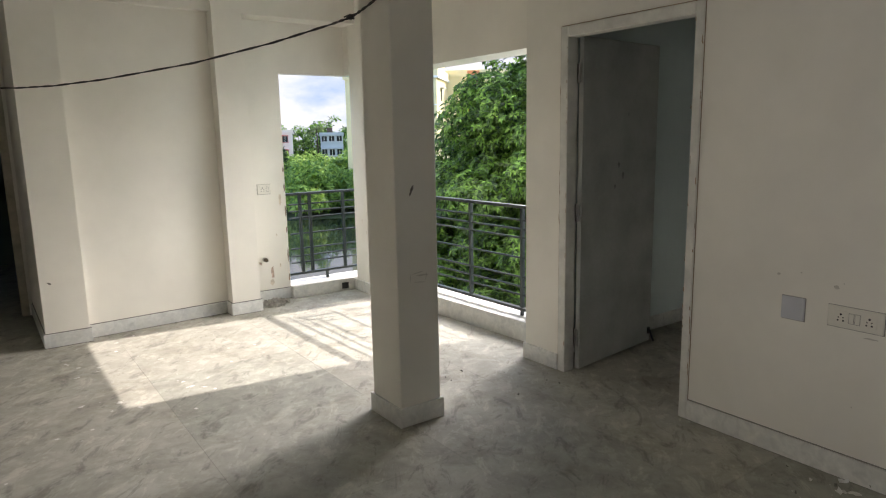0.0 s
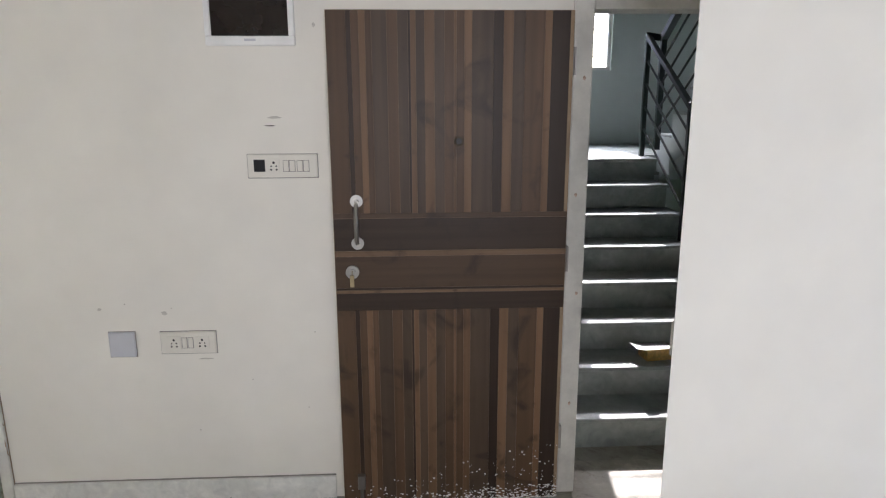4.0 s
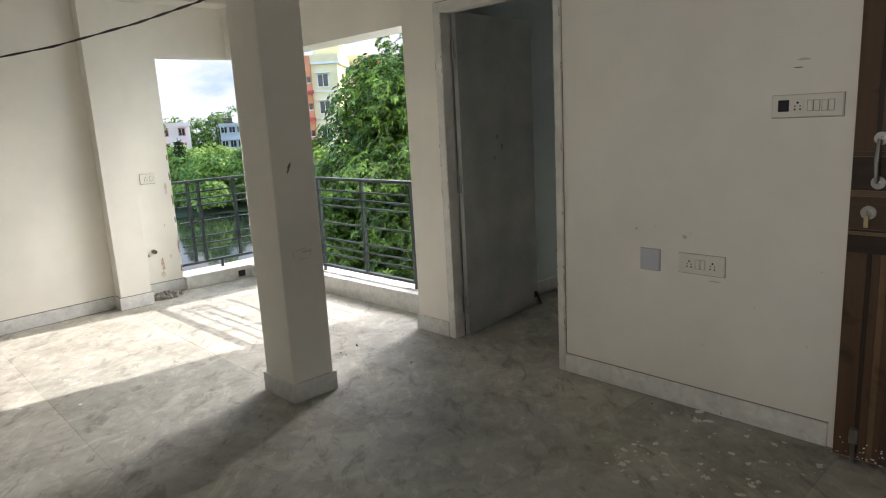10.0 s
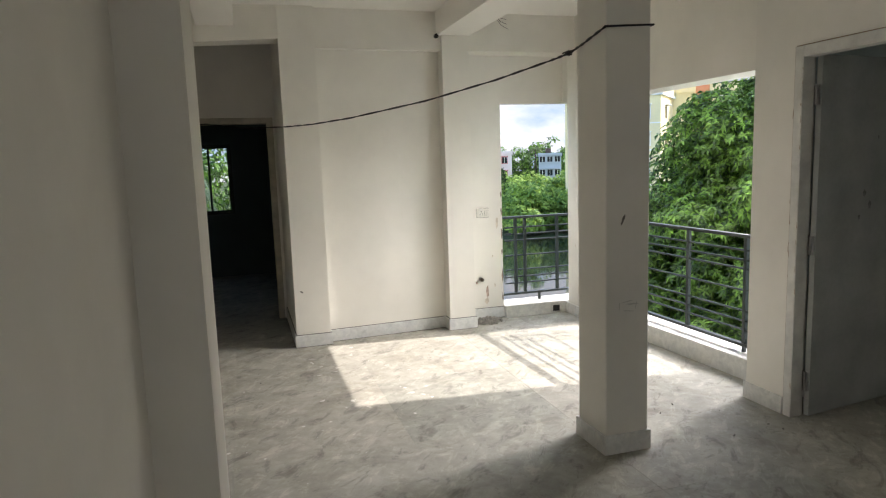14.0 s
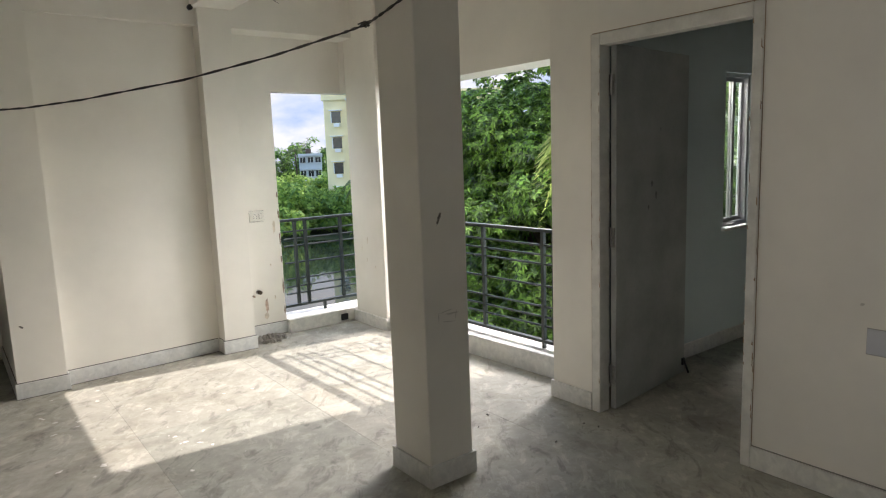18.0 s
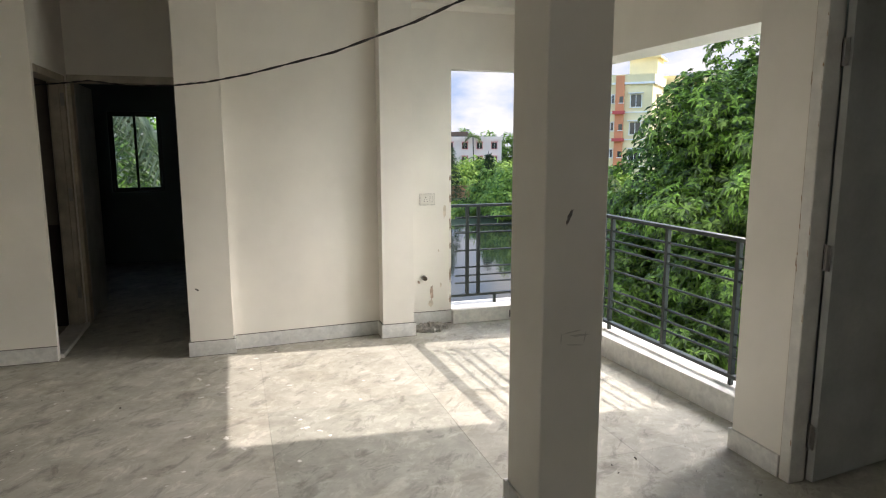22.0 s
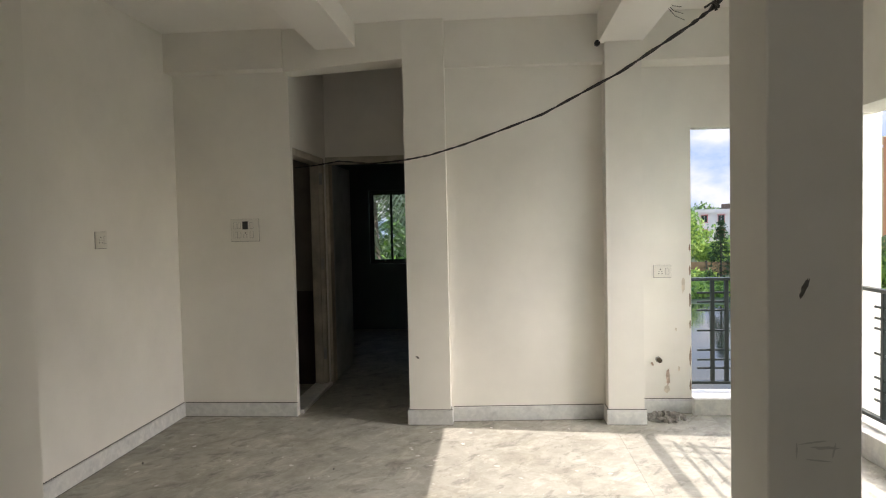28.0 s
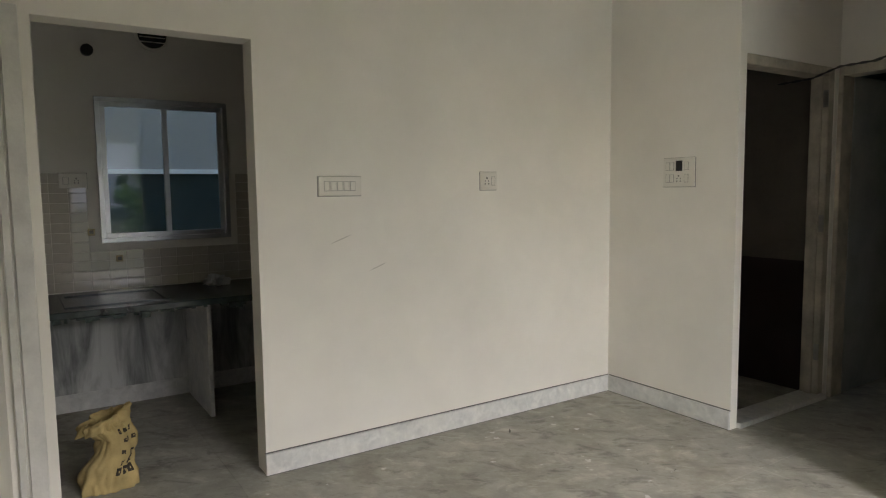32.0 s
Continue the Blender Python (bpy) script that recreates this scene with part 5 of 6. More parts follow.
# ---- stairs beyond the entrance ----
STAIR_Y = -1.77


def stairs():
    y0, y1 = STAIR_Y, -0.61
    st = thing("staircase", label="grey-green marble stairs with white nosings", category="stairs", kind="structure")
    noses = [(3.72 + 0.25 * k, 0.155 + 0.155 * k) for k in range(8)]
    for k, (x, z) in enumerate(noses):
        low = noses[k - 1][1] if k else 0.0
        end = noses[k + 1][0] if k < 7 else 5.75
        solid("riser", (x, x + 0.02, y0, y1, low, z - 0.02), STEP, st, bevel=0.001)
        solid("tread", (x - 0.012, end + 0.02 if k < 7 else 6.9, y0 - 0.015, y1, z - 0.02, z), STEP, st, bevel=0.004)
    bm = bmesh.new()
    prism_pts = [(3.74, 0.0)] + [p for (x, z), (x1, z1) in zip(noses, noses[1:] + [(5.5, 0)]) for p in ((x + 0.02, z - 0.02), (x1 + 0.02, z - 0.02))] + [(6.9, noses[-1][1] - 0.02), (6.9, noses[-1][1] - 0.22), (5.6, noses[-1][1] - 0.22)]
    a = [bm.verts.new((x, y0 + 0.01, z)) for x, z in prism_pts]
    b = [bm.verts.new((x, y1, z)) for x, z in prism_pts]
    bm.faces.new(a[::-1]), bm.faces.new(b)
    for i in range(len(a)):
        bm.faces.new([a[i], a[(i + 1) % len(a)], b[(i + 1) % len(a)], b[i]])
    part("waist", bm, STAIRPAINT, st, "painted concrete waist slab")
    # the second flight turns back and climbs towards the hall
    top = noses[-1][1]
    solid("landing", (5.75, 6.9, -2.72, y0 - 0.02, top - 0.15, top), STEP, st, "marble half landing")
    for k in range(7):
        x, z = 5.72 - 0.25 * k, top + 0.165 * (k + 1)
        solid("tread", (x - 0.27, x + 0.012, -2.72, -1.88, z - 0.022, z), STEP, st, bevel=0.004)
        solid("riser", (x - 0.02, x, -2.72, -1.88, z - 0.165, z - 0.022), STEP, st)
        solid("stringer", (x - 0.25, x, -1.895, -1.875, z - 0.165 - 0.12, z - 0.022), STAIRPAINT, st)
    bm = bmesh.new()
    prism_pts = [(5.72, top - 0.02), (3.97, top + 7 * 0.165 - 0.02), (3.97, top + 6 * 0.165 - 0.14), (5.72, top - 0.16)]
    a = [bm.verts.new((x, -2.72, z - 0.02)) for x, z in prism_pts]
    b = [bm.verts.new((x, -1.90, z - 0.02)) for x, z in prism_pts]
    bm.faces.new(a), bm.faces.new(b[::-1])
    for i in range(4):
        bm.faces.new([a[i], b[i], b[(i + 1) % 4], a[(i + 1) % 4]])
    part("waist", bm, STAIRPAINT, st, "painted concrete waist slab")
    # railing
    r = thing("stair_railing", label="dark green steel stair railing", category="railing")
    at = lambda x: 0.155 + 0.155 * (x - 3.72) / 0.25
    yr = STAIR_Y + 0.03
    ends = ((3.80, at(3.80)), (5.70, at(5.56)))
    for dz, w, h in ((0.80, 0.036, 0.036),):
        bm = bmesh.new()
        bar(bm, (ends[0][0], yr, ends[0][1] + dz), (ends[1][0], yr, ends[1][1] + dz), w, h)
        part("hand_rail", bm, RAIL, r, bevel=0.004)
    for dz in (0.16, 0.32, 0.48, 0.64):
        bm = bmesh.new()
        tube(bm, [(ends[0][0], yr, ends[0][1] + dz), (ends[1][0], yr, ends[1][1] + dz)], 0.008)
        part("rod", bm, RAIL, r)
    for x in (3.86, 4.85, 5.68):
        bm = bmesh.new()
        low = min(at(x) - 0.13, top - 0.01)
        bar(bm, (x, yr, low), (x, yr, min(at(x), at(5.55)) + 0.78), 0.034, 0.034)
        part("post", bm, RAIL, r, bevel=0.003)
    a, b = (5.60, -1.82, top + 0.83), (4.0, -1.82, top + 0.83 + 1.06)
    bm = bmesh.new()
    bar(bm, (5.70, yr, at(5.56) + 0.80), a, 0.045, 0.045)
    bar(bm, a, b, 0.045, 0.045)
    part("hand_rail", bm, RAIL, r)
    for dz in (0.16, 0.32, 0.48, 0.64):
        bm = bmesh.new()
        tube(bm, [(5.60, -1.82, a[2] - 0.80 + dz), (4.0, -1.82, b[2] - 0.80 + dz)], 0.008)
        part("rod", bm, RAIL, r)
    for x in (5.60, 4.6):
        z = a[2] + (5.60 - x) / 1.6 * 1.06
        bm = bmesh.new()
        bar(bm, (x, -1.82, z - 0.78), (x, -1.82, z), 0.04, 0.04)
        part("post", bm, RAIL, r, bevel=0.003)


stairs()
wall("wall_stair_east", (6.9, 7.05, -2.9, -0.45, 0, 5.5), [(-1.84, -1.22, 1.90, 3.1)], STAIRPAINT, "pale green stairwell wall with a barred window")
solid("wall_stair_south", (2.44, 7.05, -3.0, -2.75, 0, 5.5), STAIRPAINT, None, "pale green stairwell wall", kind="structure", category="wall")
solid("wall_stair_north", (3.50, 6.9, -0.60, -0.585, 0, 5.5), STAIRPAINT, None, "pale green stairwell wall", kind="structure", category="wall")
solid("wall_stair_west", (3.375, 3.50, -2.75, -0.60, CEILING, 5.5), STAIRPAINT, None, "pale green stairwell wall", kind="structure", category="wall")
solid("ceiling_stair", (3.375, 7.05, -3.0, -0.45, 5.5, 5.65), CEIL, None, "white ceiling of the stairwell", kind="structure", category="ceiling")
solid("ceiling_vestibule", (2.44, 3.375, -2.75, -2.5, CEILING, CEILING + 0.15), CEIL, None, "white ceiling of the vestibule", kind="structure", category="ceiling")


def stair_window():
    w = thing("window_4", 6.93, -1.84, 1.90, "barred stairwell window in a white frame", "window", kind="structure")
    for d in ((0, 0.62, 0, 0.03), (0, 0.62, 1.17, 1.2), (0, 0.03, 0.03, 1.17), (0.59, 0.62, 0.03, 1.17)):
        solid("window_frame", (0, 0.06, d[0], d[1], d[2], d[3]), PAPER, w, bevel=0.002)
    for k in range(9):
        bm = bmesh.new()
        tube(bm, [(0.03, 0.03, 0.12 + 0.12 * k), (0.03, 0.59, 0.12 + 0.12 * k)], 0.006, 6)
        part("bar", bm, RAIL, w)
    bm = bmesh.new()
    bar(bm, (0.03, 0.31, 0.03), (0.03, 0.31, 1.17), 0.014, 0.006)
    part("upright", bm, RAIL, w)


stair_window()


def carton():
    c = thing("food_carton", 4.09, -1.33, 0.31, "small white and orange food carton, one flap up, on a stair", "carton", rz=8)
    card = mat("yellow_printed_card", (0.74, 0.50, 0.16), 0.6, var=0.25, scale=40, grain=160, bump=0)
    w, l, h, t = 0.10, 0.15, 0.06, 0.002
    for d in ((-w / 2, w / 2, -l / 2, l / 2, 0, t), (-w / 2, -w / 2 + t, -l / 2, l / 2, t, h), (w / 2 - t, w / 2, -l / 2, l / 2, t, h), (-w / 2 + t, w / 2 - t, -l / 2, -l / 2 + t, t, h), (-w / 2 + t, w / 2 - t, l / 2 - t, l / 2, t, h)):
        solid("side", d, card, c, "white card side printed in orange")
    bm = bmesh.new()
    box(bm, -w / 2 + 0.003, w / 2 - 0.003, -l / 2 + 0.003, l / 2 - 0.003, t, h + 0.002)
    part("lid", bm, PAPER, c, "white closed lid")
    flap = solid("flap", (-w / 2, w / 2, 0, 0.06, 0, 0.002), PAPER, c, "white lid flap")
    flap.matrix_local = pose(0, l / 2, h, 12, 0, 0)


carton()


def bag():
    b = thing("black_bag", 4.29, STAIR_Y + 0.055, 0.465, "black rounded bag on the stairs", "bag")
    bm = bmesh.new()
    bmesh.ops.create_icosphere(bm, subdivisions=3, radius=0.085)
    for v in bm.verts:
        v.co = Vector((v.co.x * 0.8, v.co.y * 0.85, max(-0.07, v.co.z * 0.95))) * (1 + 0.08 * noise.noise(v.co * 18)) + Vector((0, 0, 0.07))
    part("body", bm, BLACK, b, smooth=True)
    bm = bmesh.new()
    tube(bm, [(-0.02, -0.04, 0.11), (-0.03, -0.05, 0.17), (0.0, -0.02, 0.20), (0.02, 0.01, 0.14)], 0.008, 8)
    part("strap", bm, BLACK, b, "black strap", smooth=True)


bag()


# ---- outside ----
GROUND = mat("grass_ground", (0.065, 0.095, 0.03), 0.95, var=0.35, scale=0.35, grain=6, bump=0.3, dist=0.05)
BARK = mat("tree_bark", (0.10, 0.075, 0.055), 0.9, var=0.3, scale=6, grain=40, bump=0.5)
LEAF_DEEP = leaves_mat("glossy_tree_leaf", (0.010, 0.040, 0.007), (0.21, 0.40, 0.06), 0.36)
# darker leaf copy with the shade below the canopy put into its colour
LEAF_SHADE = leaves_mat("shade_tinted_leaf", (0.006, 0.022, 0.005), (0.07, 0.15, 0.028), 0.45)
LEAF_FAR = leaves_mat("far_leaf", (0.07, 0.18, 0.03), (0.42, 0.58, 0.11), 0.6)
LEAF_DARK = leaves_mat("dark_leaf", (0.012, 0.035, 0.012), (0.05, 0.10, 0.025), 0.6)
LEAF_PALM = leaves_mat("palm_leaf", (0.06, 0.11, 0.03), (0.20, 0.26, 0.08), 0.45)
LEAF_YELLOW = leaves_mat("yellow_palm_leaf", (0.16, 0.24, 0.04), (0.40, 0.46, 0.13), 0.45)
LEAF_GREY = leaves_mat("grey_palm_leaf", (0.05, 0.085, 0.045), (0.17, 0.22, 0.14), 0.5)
bm = bmesh.new()
box(bm, -600, 600, -600, 600, GZ - 0.4, GZ)
part("ground", bm, GROUND, None, "rough green ground round the pond", kind="structure", category="ground")
bm = bmesh.new()
prism(bm, [(4, 22), (24, 18), (40, 26), (46, 44), (36, 60), (20, 66), (2, 68), (-16, 62), (-12, 40)], GZ, GZ + 0.05)
part("pond", bm, water("pond_water"), None, "still dark pond reflecting the sky", kind="structure", category="water")
SKYMAT = cloth_sky("cloud_sky", 0.34)
bm = bmesh.new()
ring = [(420 * math.sin(a), 420 * math.cos(a)) for a in [radians(-40 + 5 * k) for k in range(28)]]
lo, hi = [bm.verts.new((x, y, -30)) for x, y in ring], [bm.verts.new((x, y, 150)) for x, y in ring]
for k in range(len(ring) - 1):
    bm.faces.new([lo[k], lo[k + 1], hi[k + 1], hi[k]])
part("backdrop", bm, SKYMAT, None, "bright blue sky with white clouds", kind="structure", category="sky")


def leaf_mesh(name, pos, nrm, length, width, material, seed):
    """Many folded leaves, each four corners round its place and facing about its normal."""
    rng = np.random.default_rng(seed)
    n = len(pos)
    nrm = nrm + rng.normal(0, 0.55, (n, 3))
    nrm /= np.linalg.norm(nrm, axis=1)[:, None]
    d = rng.normal(0, 1, (n, 3)) + np.array([0, 0, -0.55])
    d -= (d * nrm).sum(1)[:, None] * nrm
    d /= np.linalg.norm(d, axis=1)[:, None]
    s = np.cross(nrm, d)
    ln = length * rng.uniform(0.6, 1.3, (n, 1))
    wd = width * rng.uniform(0.7, 1.2, (n, 1))
    v = np.stack([pos, pos + d * ln * 0.5 + s * wd * 0.5 - nrm * wd * 0.12, pos + d * ln, pos + d * ln * 0.5 - s * wd * 0.5 - nrm * wd * 0.12], 1).reshape(-1, 3)
    i = np.arange(n)[:, None] * 4
    f = np.concatenate([i + [0, 1, 2], i + [0, 2, 3]])
    me = bpy.data.meshes.new(name)
    me.from_pydata(v.tolist(), [], f.tolist())
    me.materials.append(material)
    return me


def rosette_mesh(name, pos, nrm, length, width, material, seed, count=7):
    """Whorls of narrow drooping leaves, count of them round every twig end."""
    rng = np.random.default_rng(seed)
    n = len(pos)
    axis = nrm + rng.normal(0, 0.35, (n, 3)) + np.array([0, 0, 0.45])
    axis /= np.linalg.norm(axis, axis=1)[:, None]
    u = np.cross(axis, rng.normal(0, 1, (n, 3)))
    u /= np.linalg.norm(u, axis=1)[:, None]
    w = np.cross(axis, u)
    verts = []
    for k in range(count):
        a = 2 * math.pi * k / count + rng.uniform(-0.35, 0.35, (n, 1))
        out = u * np.cos(a) + w * np.sin(a)
        ln = length * rng.uniform(0.7, 1.25, (n, 1))
        wd = width * rng.uniform(0.75, 1.2, (n, 1))
        mid = pos + out * ln * 0.55 + axis * ln * rng.uniform(0.0, 0.25, (n, 1))
        tip = pos + out * ln - np.array([0, 0, 1.0]) * ln * rng.uniform(-0.05, 0.35, (n, 1))
        side = np.cross(axis, out) * wd * 0.5
        verts.append(np.stack([pos, mid + side, tip, mid - side], 1))
    v = np.concatenate(verts).reshape(-1, 3)
    i = np.arange(n * count)[:, None] * 4
    me = bpy.data.meshes.new(name)
    f = np.concatenate([i + [0, 1, 2], i + [0, 2, 3]])
    me.vertices.add(len(v))
    me.vertices.foreach_set("co", v.astype(np.float32).ravel())
    me.loops.add(f.size)
    me.loops.foreach_set("vertex_index", f.astype(np.int32).ravel())
    me.polygons.add(len(f))
    me.polygons.foreach_set("loop_start", np.arange(0, f.size, 3, dtype=np.int32))
    me.update(calc_edges=True)
    me.materials.append(material)
    return me


def crown_points(center, radii, clumps, per, clump_r, seed, low=-0.7, flat=0.7, under=-1.0):
    """Places and outward normals on clumps spread over an uneven crown."""
    rng = np.random.default_rng(seed)
    d = rng.normal(0, 1, (clumps, 3))
    d /= np.linalg.norm(d, axis=1)[:, None]
    d[:, 2] = np.maximum(d[:, 2], low)
    c = np.array(center) + d * np.array(radii) * rng.uniform(0.55, 1.02, (clumps, 1))
    e = rng.normal(0, 1, (clumps, per, 3))
    e /= np.linalg.norm(e, axis=2)[..., None]
    e[..., 2] = np.maximum(e[..., 2], under + rng.uniform(-0.2, 0.2, (clumps, per)))
    r = clump_r * rng.uniform(0.6, 1.35, (clumps, 1, 1)) * rng.uniform(0.75, 1.0, (clumps, per, 1))
    p = c[:, None] + e * r * np.array([1, 1, flat])
    return p.reshape(-1, 3), (e + 0.5 * d[:, None] + [0, 0, 0.35]).reshape(-1, 3)


def limbs(parent, base, tops, r0, seed):
    rng = random.Random(seed)
    base = Vector(base)
    fork = base.lerp(Vector(tops[0]), 0.45)
    bm = bmesh.new()
    tube(bm, [base, base.lerp(fork, 0.5) + Vector((rng.uniform(-.15, .15), rng.uniform(-.15, .15), 0)), fork], [r0, r0 * 0.8, r0 * 0.65], 10)
    part("trunk", bm, BARK, parent, smooth=True)
    for t in tops:
        t = Vector(t)
        bm = bmesh.new()
        tube(bm, [fork, fork.lerp(t, 0.5) + Vector((rng.uniform(-.4, .4), rng.uniform(-.4, .4), rng.uniform(0, .5))), t], [r0 * 0.55, r0 * 0.3, r0 * 0.08], 7)
        part("limb", bm, BARK, parent, smooth=True)


def tree(name, center, radii, clumps, per, clump_r, length, width, material, seed, label, category="tree"):
    t = thing(name, label=label, category=category, group="leafy trees below the balcony")
    if width < 0.4 * length:
        p, n = crown_points(center, radii, clumps, per, clump_r, seed, -0.7, 0.7, -0.55)
        ob = new("crown", rosette_mesh("crown", p, n, length, width, material, seed))
    else:
        p, n = crown_points(center, radii, clumps, per, clump_r, seed)
        ob = new("crown", leaf_mesh("crown", p, n, length, width, material, seed))
    ob.parent = t
    cx, cy, cz = center
    rng = random.Random(seed)
    tops = [(cx + radii[0] * 0.6 * math.cos(a), cy + radii[1] * 0.6 * math.sin(a), cz + radii[2] * rng.uniform(0.1, 0.6)) for a in (0.3, 1.6, 2.9, 4.2, 5.4)]
    limbs(t, (cx, cy, GZ), [(cx, cy, cz + radii[2] * 0.5)] + tops, 0.06 * radii[0] + 0.05, seed)
    return t


tree("leafy_tree", (8.5, 6.9, -0.35), (2.85, 2.8, 3.9), 520, 120, 0.46, 0.088, 0.035, LEAF_DEEP, 11, "dense broad-leaved green tree close to the balcony")
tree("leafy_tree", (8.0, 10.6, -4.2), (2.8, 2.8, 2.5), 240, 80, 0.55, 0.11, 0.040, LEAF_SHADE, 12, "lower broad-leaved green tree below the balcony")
tree("leafy_tree", (15.0, 15.5, -5.0), (4.0, 3.5, 2.7), 150, 100, 0.8, 0.24, 0.10, LEAF_DEEP, 13, "green tree near the pond")
tree("leafy_tree", (19.5, 21.5, -3.6), (4.0, 4.0, 3.4), 140, 90, 0.9, 0.30, 0.12, LEAF_DEEP, 14, "green tree beside the pond")


def palm(x, y, z, length, fronds, seed, label, droop=1.0, trunk_r=0.14, leaf=LEAF_PALM):
    """A feather palm: arching fronds of narrow leaflets on a slim trunk."""
    rng = random.Random(seed)
    p = thing("palm_tree", label=label, category="palm", group="palms outside")
    bm = bmesh.new()
    tube(bm, [(x, y, GZ), (x + 0.2, y, (GZ + z) / 2), (x, y, z)], [trunk_r * 1.3, trunk_r, trunk_r * 0.9], 10)
    part("trunk", bm, BARK, p, smooth=True)
    for k in range(fronds):
        a, rise = 2.4 * k + rng.uniform(-.2, .2), rng.uniform(0.1, 0.95)
        verts, faces = [], []
        for j in range(26):
            u = j / 25
            c = Vector((x + math.cos(a) * length * u * (1 - 0.25 * u), y + math.sin(a) * length * u * (1 - 0.25 * u), z + length * (rise * u - droop * u * u)))
            side = Vector((-math.sin(a), math.cos(a), 0))
            w = length * 0.26 * math.sin(math.pi * min(1, 0.12 + 0.88 * u)) + 0.03
            for s in (-1, 1):
                tip = c + side * s * w + Vector((math.cos(a) * 0.1, math.sin(a) * 0.1, -w * (0.5 + 0.4 * rng.random())))
                q = Vector((math.cos(a), math.sin(a), 0)) * (length * 0.016)
                i = len(verts)
                verts += [tuple(c - q), tuple(c + q), tuple(tip)]
                faces.append((i, i + 1, i + 2))
        me = bpy.data.meshes.new("frond")
        me.from_pydata(verts, [], faces)
        me.materials.append(leaf)
        ob = new("frond", me)
        ob.parent = p


palm(6.5, 5.02, 1.92, 1.05, 16, 21, "yellow-green palm with hanging fronds beside the tree", 1.3, leaf=LEAF_YELLOW)
palm(17.2, 27.6, 0.2, 2.0, 12, 22, "coconut palm in front of the apartment block")
palm(-2.5, 21.0, 2.5, 3.0, 22, 23, "tall grey-green palm with hanging fronds outside the small window", 2.1, leaf=LEAF_GREY)
palm(-4.3, 20.0, 2.9, 3.2, 22, 24, "tall grey-green palm with hanging fronds outside the small window", 1.9, leaf=LEAF_GREY)
palm(52.0, 138.0, 3.2, 3.0, 12, 26, "tall coconut palm on the far bank")
palm(66.0, 141.0, 3.4, 3.0, 12, 27, "tall coconut palm on the far bank")
tree("leafy_tree", (-4.2, 26.0, -0.8), (6.5, 2.5, 4.6), 260, 90, 0.9, 0.3, 0.12, LEAF_DEEP, 33, "dark green tree behind the palms")
tree("leafy_tree", (-2.9, 17.5, -2.6), (3.6, 1.6, 3.2), 130, 90, 0.8, 0.24, 0.10, LEAF_FAR, 31, "bright green bush outside the small window", "bush")

# the wooded far bank
rng = random.Random(50)
pts, nrm = [], []
for k in range(46):
    a = radians(6 + 34 * k / 45 + rng.uniform(-.6, .6))
    d = rng.uniform(112, 132)
    h = rng.uniform(2.3, 3.7) if a > radians(16) else rng.uniform(4.4, 5.4)
    p, n = crown_points((d * math.sin(a), d * math.cos(a), GZ + h), (rng.uniform(2.2, 4.2), 3.0, h), 26, 46, 1.1, 100 + k, -0.3)
    pts.append(p), nrm.append(n)
for name, lo_, hi_, m, lab in (("far_trees", 0, 23, LEAF_FAR, "bright green trees along the far bank"), ("far_trees", 23, 46, LEAF_FAR, "bright green trees along the far bank")):
    ob = new(name, leaf_mesh(name, np.concatenate(pts[lo_:hi_]), np.concatenate(nrm[lo_:hi_]), 0.75, 0.34, m, 7))
    tagged(ob, lab, "trees", kind="stuff")
pts, nrm = [], []
for k in range(26):
    a = radians(16.5 + 20 * k / 25 + rng.uniform(-.6, .6))
    d = rng.uniform(66, 92)
    p, n = crown_points((d * math.sin(a), d * math.cos(a), GZ + (0.4 if a < radians(22) else 2.0)), (3.0, 2.4, rng.uniform(0.5, 1.2) if a < radians(22) else rng.uniform(3.0, 4.2)), 40, 64, 0.85, 200 + k, -0.2)
    pts.append(p), nrm.append(n)
tagged(new("far_shrubs", leaf_mesh("far_shrubs", np.concatenate(pts), np.concatenate(nrm), 0.6, 0.3, LEAF_FAR, 8)), "bright green shrubs at the water's edge", "shrubs", kind="stuff")

pts, nrm = [], []
for k in range(18):
    a = radians(15 + 15 * k / 17 + rng.uniform(-.5, .5))
    d, h = rng.uniform(158, 172), rng.uniform(5.2, 6.6)
    p, n = crown_points((d * math.sin(a), d * math.cos(a), GZ + h), (rng.uniform(3, 5), 3.0, h), 30, 40, 1.3, 300 + k, -0.3)
    pts.append(p), nrm.append(n)
tagged(new("far_trees", leaf_mesh("far_trees", np.concatenate(pts), np.concatenate(nrm), 0.9, 0.4, LEAF_DEEP, 9)), "dark green trees rising behind the far houses", "trees", kind="stuff")


def conifer(x, y, h, seed):
    t = thing("conifer", label="dark tiered araucaria conifer on the far bank", category="tree")
    bm = bmesh.new()
    tube(bm, [(x, y, GZ), (x, y, GZ + h)], [0.18, 0.04], 8)
    part("trunk", bm, BARK, t)
    r = np.random.default_rng(seed)
    n = 1800
    u = r.integers(0, 12, n) / 12 + r.normal(0, 0.008, n)
    a, q = r.uniform(0, 6.283, n), np.sqrt(r.random(n))
    rad = (1 - u) * 2.0 * q + 0.1
    p = np.stack([x + rad * np.cos(a), y + rad * np.sin(a), GZ + h * (0.2 + 0.8 * u) - 0.12 * q], 1)
    ob = new("crown", leaf_mesh("crown", p, np.tile([0, 0, 1.0], (n, 1)), 0.45, 0.14, LEAF_DARK, seed))
    ob.parent = t


conifer(31.5, 77.0, 7.6, 3)
conifer(27.2, 79.0, 8.4, 5)
OCHRE = mat("ochre_plaster", (0.30, 0.19, 0.09), 0.9, var=0.25, scale=0.8, grain=10)


